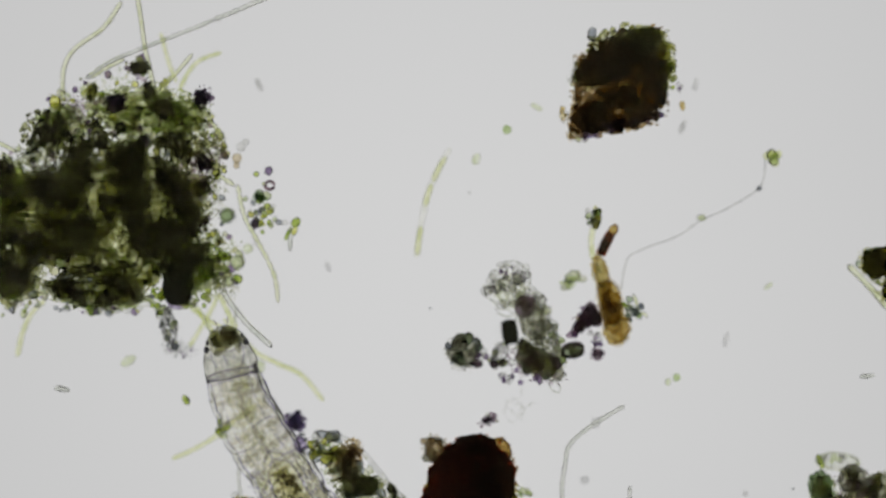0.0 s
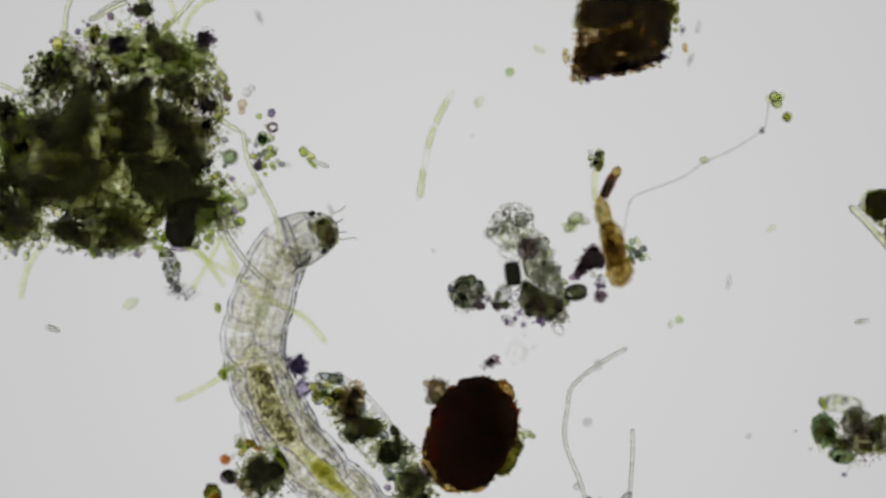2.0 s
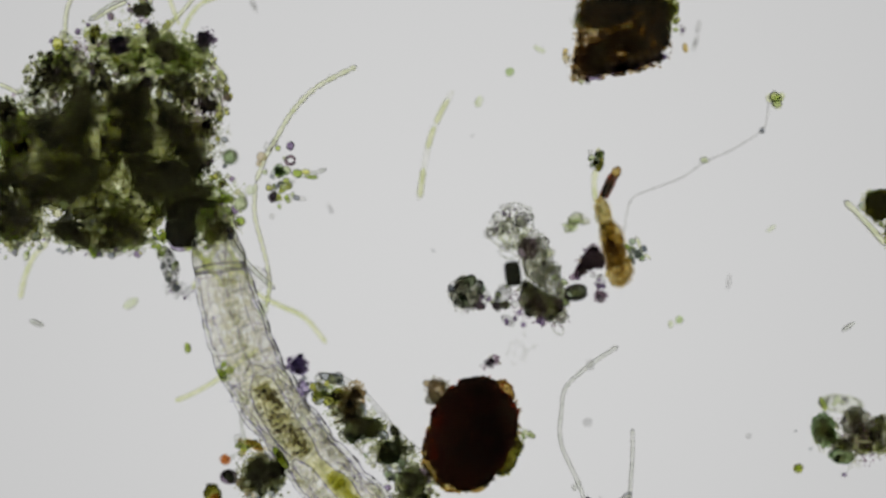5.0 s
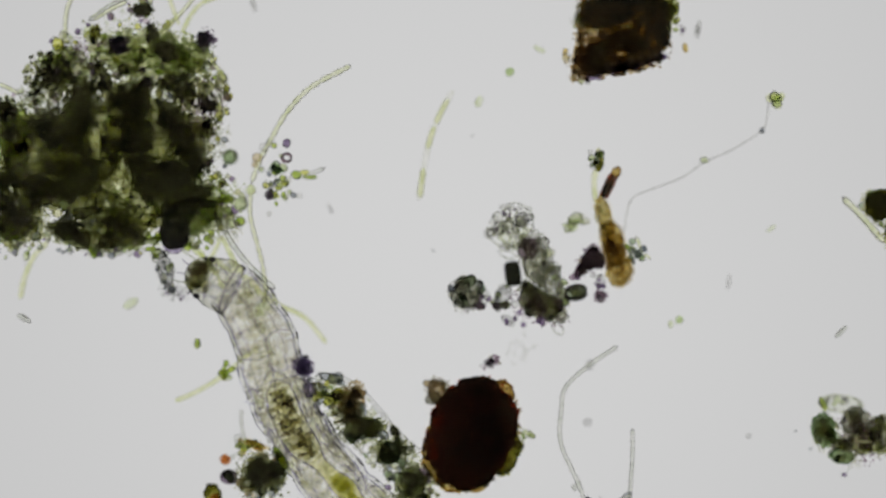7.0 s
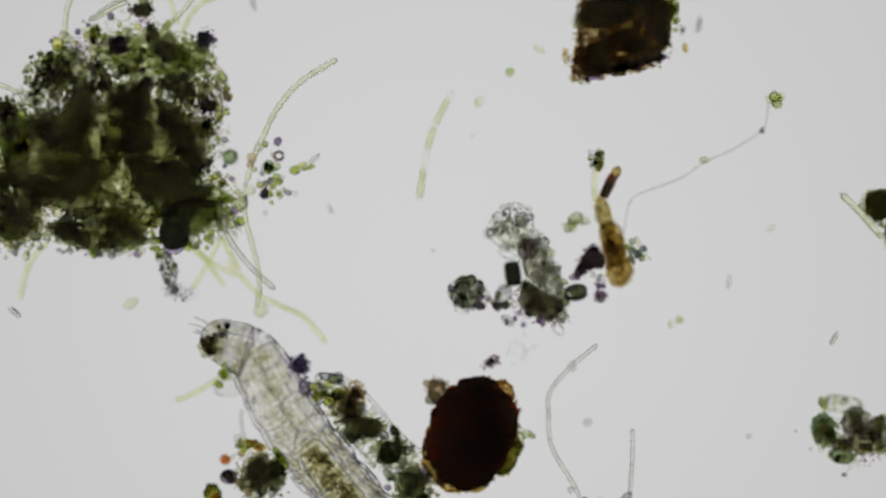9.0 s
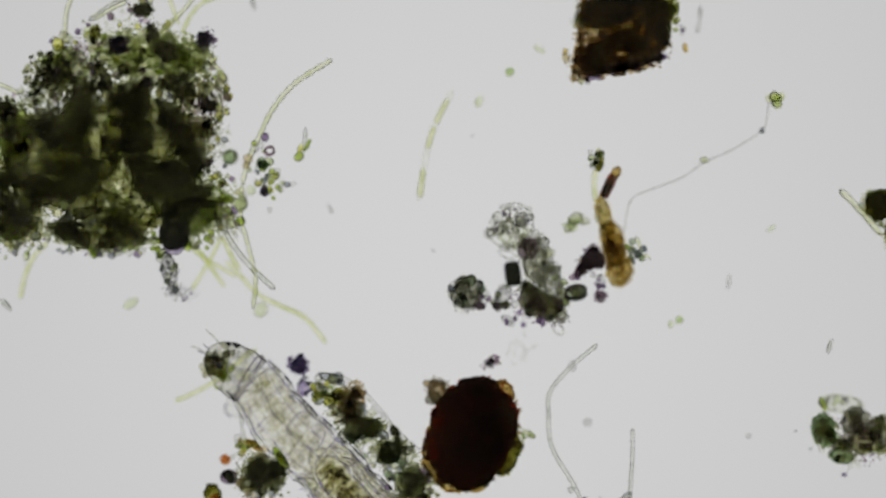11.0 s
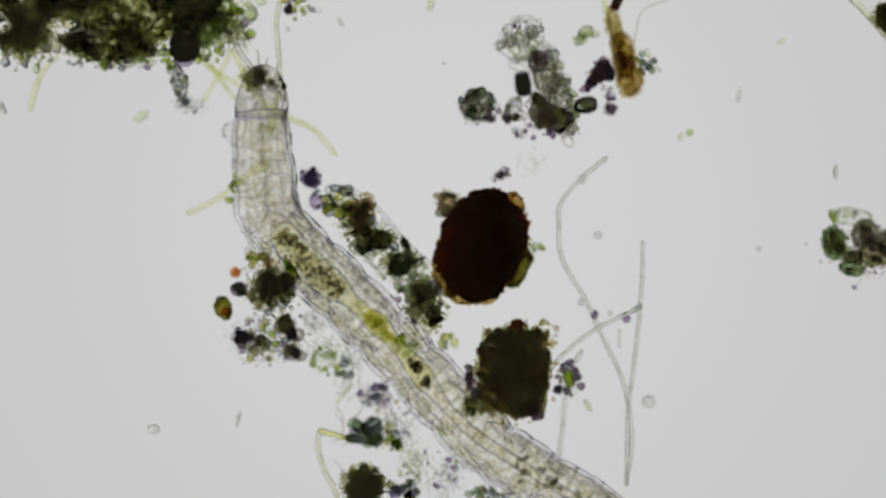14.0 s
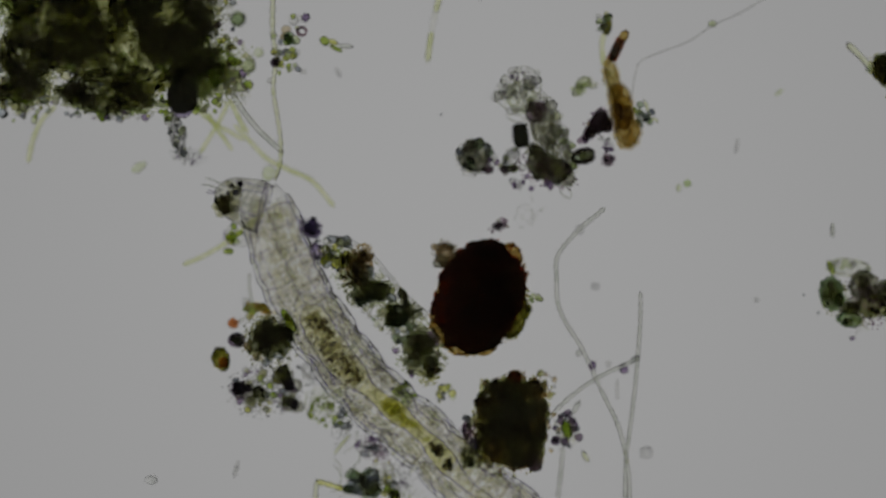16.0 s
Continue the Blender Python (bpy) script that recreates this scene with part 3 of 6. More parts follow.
leaf_speck(902, 128, 8, 8, "leaf")
leaf_speck(848, 180, 7, 11, "haze_green", turn=20)
leaf_speck(955, 88, 12, 5, "haze_green", "faint green algae cell out of focus", 0, 30)
leaf_speck(1202, 566, 7, 7, "leaf")
leaf_speck(1187, 574, 5, 7, "haze_green")
leaf_speck(232, 537, 15, 8, "haze_green", "faint green algae cell out of focus", 0, -30)
leaf_speck(585, 370, 4, 10, "haze", "faint grey speck out of focus", 0, -25)
leaf_speck(1365, 405, 10, 4, "haze_green", "faint green algae cell out of focus", 0, -35)
leaf_speck(1290, 500, 4, 14, "haze", "faint grey speck out of focus", 0, 10)
leaf_speck(1040, 748, 8, 7, "haze", "faint grey speck out of focus", 0)
leaf_speck(1325, 772, 5, 5, "haze", "faint pale speck out of focus", 0)
leaf_speck(767, 444, 2, 2, "slate", "tiny dark grain on the slide", 6)
leaf_speck(836, 240, 3, 3, "haze", "tiny grey grain on the slide", 6)
leaf_speck(1434, 795, 2.5, 2.5, "slate", "tiny dark grain on the slide", 6)
leaf_speck(1408, 763, 2, 2, "slate", "tiny dark grain on the slide", 6)
leaf_speck(255, 1090, 11, 8, "clear", "clear oval cyst lying on the slide", 30)
leaf_speck(1130, 1042, 12, 11, "haze", "pale grey grainy cell on the slide", 8)


def green_sprig():
    o = thing("algae_tuft", 400, 655, 0, "small bright green tuft of algae cells", "algae")
    rng = random.Random(8)
    for i in range(9):
        blob("cell", "ball", rng.choice(("green", "pale_green", "yellow")), o, 400 + rng.uniform(-12, 12), 656 + rng.uniform(-14, 16), rng.uniform(4, 7), rng.uniform(5, 9), 14, rng.uniform(0, 90))
    return o


green_sprig()


# ---- cells loosened by the larva ----
def cell_raft():
    rng = random.Random(21)
    o = thing("cell_raft", 475, 330, 0, "loose raft of round green and dark algae cells", "algae")
    for i in range(36):
        blob("cell", rng.choice(("ball", "ball", "grit")), rng.choice(("yellow", "green", "pale_green", "husk", "slate", "pale_green", "husk")), o, 480 + rng.gauss(0, 18), 335 + rng.gauss(0, 22), rng.uniform(3.5, 7), rng.uniform(3.5, 7), rng.uniform(10, 60), rng.uniform(0, 180), 0.9, i)
    strand(o, "ring_cell", [(493 + 8 * math.cos(a), 287 + 7 * math.sin(a)) for a in [k * math.tau / 12 for k in range(13)]], 3.4, "purple", 60, 0, 2, 0.4, "dark violet ring-shaped cell")
    blob("cell", "ragged", "teal", o, 476, 308, 13, 9, 60, 20, 0.8, 2)
    blob("cell", "grit", "ripe", o, 467, 357, 9, 8, 60, 0, 0.8, 1)
    for x, y, m in ((490, 262, "violet"), (468, 352, "violet"), (492, 330, "husk"), (475, 302, "grey_green"), (487, 305, "pale_green")):
        blob("cell", "ragged" if m == "violet" else "ball", m, o, x, y, 9, 8, 50, rng.uniform(0, 90), 0.9, 1)
    return o


def green_sprout():
    o = thing("algae_sprout", 525, 300, 0, "small bright green sprout with a thin stalk", "algae")
    blob("cell", "ball", "green", o, 523, 299, 10, 8, 30, 0)
    blob("cell", "ball", "yellow", o, 535, 290, 9, 5, 34, -20)
    blob("cell", "ball", "green", o, 548, 294, 12, 4, 30, -20)
    strand(o, "stalk", [(535, 300), (550, 285), (566, 270)], 4.5, "hypha", 36)
    return o


def swaying_thread():
    o = thing("swaying_filament", 436, 330, 0, "long pale green thread of algae rooted in the clump", "filament")
    up = strand(o, "upper_length", [(436, 325), (447, 285), (465, 245), (490, 195), (530, 148), (596, 106)], 5.6, "filament", 40, 22, 3)
    low = strand(o, "lower_length", [(436, 325), (434, 380), (446, 430), (456, 470), (460, 505), (455, 545)], 5.0, "filament", 44, 18, 4)
    for x, y, r, m in ((468, 256, 6, "husk"), (446, 280, 9, "brown"), (458, 262, 8, "husk"), (442, 292, 6, "brown")):
        blob("cell", "ball", m, o, x, y, r, r, 34, 10)
    return o, up


RAFT, SPROUT = cell_raft(), green_sprout()
SWAY, SWAY_TOP = swaying_thread()
leaf_speck(412, 280, 14, 14, "haze_green", "faint round green cell out of focus beside the clump", 150)
leaf_speck(412, 281, 12, 12, "grey_green", "round grey-green cell beside the clump", 140)
leaf_speck(430, 362, 13, 13, "pale_green", "round pale green cell beside the clump", 130)
leaf_speck(448, 338, 9, 9, "haze_green", "faint round green cell out of focus beside the clump", 130)
leaf_speck(462, 548, 12, 14, "haze_green", "faint green cell out of focus beside a thread", 0, 20)


# ---- brown fragment ----
def brown_fragment():
    rng = random.Random(31)
    o = thing("plant_fragment", 1108, 50, 0, "dark brown broken plant fragment with cell rows showing through", "plant fragment")
    for i, (x, y, r, ry, m, z, a) in enumerate(((1092, 84, 76, 44, "brown", 40, -9), (1098, 72, 36, 20, "peat", 80, -12), (1066, 96, 26, 22, "peat", 80, -8), (1130, 96, 26, 18, "bark", 80, -12), (1112, 4, 74, 52, "bark", 60, -8), (1082, 14, 62, 34, "night", 130, -14),
                                                (1158, 52, 26, 58, "night", 110, -4), (1128, -18, 58, 28, "dark", 90, -8), (1046, 112, 34, 26, "peat", 60, -12), (1046, 20, 30, 20, "night", 120, -30), (1102, 118, 76, 9, "ripe", 60, -12))):
        blob("cell_sheet", "block", m, o, x, y, r * 0.86, ry * 0.86, z, a, 0.4, i, "brown sheet of plant cells with light showing through" if i == 0 else "")
    for i, (x, y, r, ry, a) in enumerate(((1178, 20, 14, 46, 2), (1150, -40, 34, 12, 8))):
        blob("fringe", "mass", "olive", o, x, y, r, ry, 60, a, 0.5, i)
    blob("crust", "crust", "brown", o, 1094, 84, 62, 42, 50, -9, 0.5, 3)
    blob("rind", "rind", "olive", o, 1108, 4, 66, 44, 60, -12, 0.6, 3)
    scatter(o, rng, 40, 1095, 62, 70, 40, 6, 12, ["grit:brown", "grit:dark", "grit:brown"], "clot", -8, 0, 60, 100)
    blob("cell_sheet", "block", "brown", o, 1030, 112, 20, 30, 45, 6, 0.5, 2)
    blob("crust", "floc", "brown", o, 1042, 50, 24, 12, 60, 8, 0.6, 1)
    blob("crust", "floc", "dark", o, 1026, 36, 14, 18, 50, 30, 0.6, 2)
    blob("crust", "floc", "dark", o, 1060, 44, 20, 12, 70, 0, 0.6, 3)
    scatter(o, rng, 46, 1092, 88, 82, 46, 4, 10, ["grit:brown", "grit:amber", "grit:dark", "grit:brown"], "plant_cell", -9, 0, 20, 80)
    scatter(o, rng, 60, 1108, 10, 92, 64, 4, 10, ["grit:dark", "grit:olive", "grit:olive", "grit:dark"], "plant_cell", -10, 0.82, 20, 80)
    scatter(o, rng, 44, 1110, 121, 88, 6, 3, 7, ["grit:plum", "grit:violet", "grit:plum", "grit:brown"], "plant_cell", -17, 0, 50, 80)
    scatter(o, rng, 18, 1024, 135, 20, 14, 3, 7, ["grit:brown", "grit:dark", "ball:husk"], "plant_cell", 0)
    scatter(o, rng, 14, 1004, 98, 8, 16, 3, 7, ["grit:brown", "grit:amber", "ball:husk"], "plant_cell", 0)
    scatter(o, rng, 16, 1193, 20, 5, 40, 4, 9, ["grit:olive", "ball:green", "grit:veil"], "plant_cell", -5)
    scatter(o, rng, 14, 1140, -48, 40, 8, 5, 11, ["grit:olive", "grain:dark"], "plant_cell", 10)
    scatter(o, rng, 8, 1208, 52, 6, 8, 2, 5, ["grain:violet", "ball:husk"], "plant_cell", 0)
    blob("spore", "ball", "slate", o, 1052, -40, 8, 13, 30, 10)
    blob("spore", "ball", "haze", o, 1236, 48, 5, 12, 0, 10)
    blob("spore", "ball", "honey", o, 1212, 86, 5, 9, 20, -10)
    blob("silt", "dust", "amber", o, 1090, 78, 62, 34, 84, -9, 0.3, 0)
    return o


brown_fragment()


# ---- thread with a green tip ----
def tipped_hypha():
    o = thing("fungus_thread", 1100, 410, 0, "thin grey beaded fungus thread with a green tuft", "filament")
    strand(o, "thread", [(1103, 412), (1108, 380), (1118, 352), (1150, 336), (1205, 315), (1245, 288), (1295, 265), (1346, 232), (1356, 205), (1358, 182)], 2.4, "haze", 40, 12, 2, 0.4)
    rng = random.Random(3)
    scatter(o, rng, 9, 1372, 176, 15, 11, 5, 10, ["grit:haze_green", "ball:soft", "ball:pale_green", "ball:soft"], "cell", 0, 0, 5, 30)
    blob("spore", "ball", "slate", o, 1348, 232, 5, 5, 14)
    blob("spore", "ball", "pale_green", o, 1246, 284, 8, 6, 14)
    return o


tipped_hypha()


# ---- the middle heap ----
def round_aggregate():
    rng = random.Random(41)
    o = thing("cell_ball", 828, 520, 0, "round slate-grey ball of packed cells", "cell cluster")
    blob("core", "tissue", "smoke", o, 825, 518, 25, 28, 30, 0, 0.7, 1)
    scatter(o, rng, 26, 825, 519, 25, 27, 7, 12, ["ball:grey_green", "ball:husk", "ball:husk", "grit:smoke", "ball:slate"], "cell", 0, 0.1, 5, 50)
    scatter(o, rng, 22, 825, 519, 29, 30, 4, 8, ["grit:slate", "grit:smoke", "grit:haze", "ball:husk"], "cell", 0, 0.86, 5, 50)
    blob("cell", "tissue", "purple", o, 850, 541, 9, 8, 20, 0, 0.8, 2)
    scatter(o, rng, 9, 856, 526, 11, 10, 5, 8, ["ball:husk", "grain:violet", "ball:husk"], "cell")
    blob("silt", "dust", "smoke", o, 826, 520, 30, 32, 40, 0, 0.6, 0)
    return o


def grey_aggregate():
    rng = random.Random(42)
    o = thing("cell_cluster", 920, 460, 0, "grey column of small clear cells with dark grains", "cell cluster")
    for x, y, r, ry, a, m in ((908, 412, 26, 28, 0, "film"), (935, 440, 17, 19, 20, "mauve"), (948, 470, 22, 30, -15, "smoke"), (955, 538, 36, 22, 25, "loam"),
                              (972, 500, 20, 34, -12, "haze"), (890, 524, 12, 22, 25, "haze"), (882, 406, 12, 10, 0, "haze"), (924, 388, 12, 12, 0, "haze"), (990, 552, 11, 18, -20, "smoke")):
        blob("slime", "tissue", m, o, x, y, r, ry, 25, a, 0.5, int(x) % 5)
    scatter(o, rng, 50, 903, 402, 40, 42, 5, 11, ["ball:husk", "ball:husk", "ball:husk", "grit:haze", "ball:husk"], "cell", 0, 0, 5, 50)
    blob("silt", "dust", "film", o, 905, 404, 34, 36, 50, 0, 0.5, 1)
    scatter(o, rng, 44, 903, 402, 38, 40, 2, 5, ["grit:haze", "grain:violet", "grit:veil", "grit:smoke"], "grain", 0, 0, 5, 50)
    scatter(o, rng, 40, 948, 455, 26, 46, 5, 11, ["ball:husk", "grit:haze", "ball:husk", "grit:veil", "ball:clear"], "cell", -15, 0, 5, 50)
    scatter(o, rng, 44, 976, 515, 28, 52, 5, 11, ["ball:husk", "ball:pale_green", "grit:veil", "ball:husk", "ball:clear"], "cell", -12, 0, 5, 50)
    scatter(o, rng, 34, 950, 548, 46, 22, 5, 11, ["grit:veil", "grit:haze", "ball:husk", "ball:grey_green", "grain:violet", "ball:clear"], "cell", 18, 0, 5, 50)
    scatter(o, rng, 18, 890, 527, 16, 26, 5, 9, ["grain:violet", "ball:husk", "ball:pale_green", "grit:haze"], "cell", 25, 0, 5, 50)
    blob("dark_plate", "torn", "ink", o, 906, 484, 14, 21, 140, -8, 0.7, 1, "black-green squarish plate")
    blob("dark_plate", "ragged", "coal", o, 934, 511, 19, 14, 110, 20, 0.7, 2)
    blob("dark_plate", "tissue", "purple", o, 880, 541, 9, 8, 30, 0, 0.7, 3)
    blob("dark_plate", "tissue", "purple", o, 934, 438, 10, 10, 40, 20, 0.7, 3)
    blob("dark_plate", "floc", "olive", o, 955, 541, 30, 18, 40, 20, 0.7, 3)
    blob("dark_plate", "tissue", "purple", o, 990, 540, 8, 12, 30, -10, 0.7, 4)
    for pts in (((898, 362), (915, 360), (932, 370), (943, 392), (938, 410)), ((880, 445), (900, 445), (915, 455), (900, 458), (882, 450)),
                ((975, 576), (982, 588), (994, 592), (996, 582), (986, 572)), ((862, 400), (864, 420), (878, 432), (890, 446)), ((890, 380), (900, 366), (914, 372), (908, 388)),
                ((928, 372), (938, 366), (940, 384)), ((962, 424), (968, 440), (962, 462)), ((984, 512), (994, 500), (998, 505), (988, 522))):
        strand(o, "loop", pts, 1.9, "hypha", 40)
    scatter(o, rng, 16, 905, 565, 16, 12, 2, 5, ["ball:haze", "ball:clear", "grain:violet"], "cell")
    for x, y, r, ry, a in ((945, 455, 26, 50, -15), (975, 515, 28, 54, -12), (950, 545, 50, 26, 20)):
        blob("silt", "dust", ("mauve", "loam")[int(x) % 2], o, x, y, r, ry, 60, a, 0.5, int(x) % 2)
    return o


def oval_cell():
    o = thing("oval_cell", 1020, 518, 0, "oval cell with a thick violet-black wall", "cell")
    blob("core", "ball", "grey_green", o, 1018, 517, 17, 11, 20, -8, 0.8, 2)
    strand(o, "wall", [(1018 + 18 * math.cos(a), 518 + 11 * math.sin(a) - 2.5 * math.cos(a)) for a in [k * math.tau / 16 for k in range(17)]], 5.0, "purple", 24, 0, 3, 0.4)
    strand(o, "wall", [(1018 + 19 * math.cos(a), 518 + 12 * math.sin(a) - 2.5 * math.cos(a)) for a in [k * math.tau / 16 for k in range(17)]], 3.2, "ink", 30, 0, 5, 0.5)
    blob("wall", "smooth", "purple", o, 1024, 525, 14, 7, 12, -14, 0.8, 1)
    blob("grains", "ragged", "loam", o, 1018, 517, 14, 8, 40, -8, 0.6, 1)
    return o


def violet_scraps():
    rng = random.Random(44)
    o = thing("violet_scrap", 1062, 510, 0, "violet ragged scrap of grains", "debris")
    blob("core", "ragged", "mauve", o, 1062, 524, 12, 12, 20, 0, 0.7, 2)
    blob("core", "grit", "haze", o, 1063, 498, 8, 13, 20, 0, 0.7, 3)
    scatter(o, rng, 18, 1062, 510, 9, 26, 2, 5, ["grit:plum", "grain:violet", "grit:haze"], "grain")
    return o


def amber_fragment():
    rng = random.Random(45)
    o = thing("amber_fragment", 1080, 440, 0, "amber and brown plant fragment with a tapering stem", "plant fragment")
    for i, (x, y, r, ry, m, z, a) in enumerate(((1066, 384, 12, 36, "straw", 150, -14), (1078, 420, 20, 26, "straw", 170, -16), (1082, 442, 20, 30, "straw", 160, -10), (1092, 478, 23, 26, "straw", 165, 6))):
        blob("body", "tissue", m, o, x, y, r, ry, z, a, 0.4, i)
    for i, (x, y, r, ry, m, z, a) in enumerate(((1084, 440, 18, 22, "brown", 50, -8), (1068, 390, 14, 34, "olive", 60, -14), (1094, 474, 22, 28, "amber", 60, 6), (1090, 462, 22, 34, "brown", 70, -8), (1100, 488, 18, 18, "amber", 50, 0))):
        blob("body", "dust" if i else "ragged", m, o, x, y, r, ry, z, a, 0.6, i)
    scatter(o, rng, 26, 1092, 480, 22, 24, 2, 6, ["grit:amber", "grit:brown", "grit:amber"], "flake", -8, 0, 10, 50)
    scatter(o, rng, 40, 1069, 394, 14, 42, 2, 6, ["grit:amber", "grit:brown", "grit:veil", "grit:amber"], "flake", -18, 0, 10, 50)
    return o


def plum_fragment():
    rng = random.Random(46)
    o = thing("plum_fragment", 1045, 465, 0, "plum-coloured wedge of rotting tissue beside an amber fragment", "plant fragment")
    for i, (x, y, r, ry, a) in enumerate(((1048, 452, 16, 19, 10), (1032, 474, 18, 12, -35), (1060, 464, 13, 13, 0), (1050, 440, 10, 9, 0), (1016, 489, 11, 6, -30))):
        blob("tissue", "ragged", "mauve", o, x, y, r, ry, 26 + 3 * i, a, 0.6, i)
    blob("tissue", "tissue", "purple", o, 1046, 458, 15, 21, 20, 25, 0.5, 1)
    blob("tissue", "tissue", "purple", o, 1028, 479, 14, 8, 20, -35, 0.5, 2)
    blob("tissue", "tissue", "purple", o, 1060, 461, 11, 13, 20, 0, 0.5, 3)
    scatter(o, rng, 26, 1038, 466, 22, 32, 2, 6, ["grit:mauve", "grit:brown", "grain:violet", "grit:haze"], "grain", 35, 0.3, 5, 40)
    return o


def dark_tip():
    rng = random.Random(47)
    o = thing("green_tip", 1055, 285, 0, "dark green bud on a pale stem", "plant fragment")
    blob("bud", "tissue", "moss", o, 1060, 288, 8, 16, 20, 8, 0.7, 1)
    scatter(o, rng, 14, 1054, 282, 12, 18, 4, 8, ["ball:grey_green", "ball:husk", "grit:olive", "ball:pale_green", "ball:slate"], "cell", 0)
    strand(o, "stem", [(1054, 300), (1051, 325), (1054, 360)], 6, "soft", 20)
    return o


def red_rod():
    o = thing("red_rod", 1078, 325, 0, "short dark red-brown rod", "rod")
    blob("rod", "slab", "rust", o, 1076, 330, 9, 22, 28, 25, 0.8, 1)
    blob("rod", "smooth", "bark", o, 1076, 328, 8, 18, 34, 25, 0.8, 1)
    blob("rod", "smooth", "ember", o, 1072, 338, 7, 14, 30, 25, 0.8, 2)
    blob("tip", "tissue", "honey", o, 1089, 307, 8, 12, 26, 25, 0.8, 3)
    return o


def side_cells():
    rng = random.Random(48)
    o = thing("cell_cluster", 1128, 445, 0, "small cluster of slate and green jointed cells", "cell cluster")
    scatter(o, rng, 18, 1122, 445, 18, 24, 5, 9, ["ball:slate", "ball:green", "ball:clear", "ball:grey_green"], "cell")
    strand(o, "thread", [(1124, 418), (1130, 432), (1136, 452)], 4, "filament", 34)
    strand(o, "thread", [(1130, 462), (1142, 452), (1150, 460)], 4, "filament", 38)
    return o


def pale_scrap():
    rng = random.Random(49)
    o = thing("pale_scrap", 1020, 398, 0, "pale yellow-green scrap of tissue", "debris")
    for i, (x, y, r, ry, a) in enumerate(((1018, 388, 13, 10, -30), (1008, 402, 12, 7, -45), (1034, 392, 9, 6, 0))):
        blob("flake", "tissue", "veil", o, x, y, r, ry, 4, a, 0.5, i)
    scatter(o, rng, 20, 1018, 394, 22, 12, 2, 6, ["grit:haze_green", "ball:haze_green", "grit:veil"], "flake", -30, 0, 0, 10)
    return o


for build in (round_aggregate, grey_aggregate, oval_cell, violet_scraps, amber_fragment, plum_fragment, dark_tip, red_rod, side_cells, pale_scrap):
    build()
leaf_speck(926, 575, 5, 5, "violet", "small violet grain on the slide", 8, name="grain", category="grain")


def wisps():
    rng = random.Random(50)
    o = thing("wisp", 920, 625, 0, "faint grey wisps of thin hairs", "debris", kind="stuff")
    for i in range(16):
        x, y, a = 918 + rng.gauss(0, 16), 622 + rng.gauss(0, 14), rng.uniform(0, 6.28)
        strand(o, "hair", [(x, y), (x + 7 * math.cos(a), y + 7 * math.sin(a)), (x + 12 * math.cos(a + 0.6), y + 12 * math.sin(a + 0.6))], 0.8, "hypha", 6)
    return o


wisps()


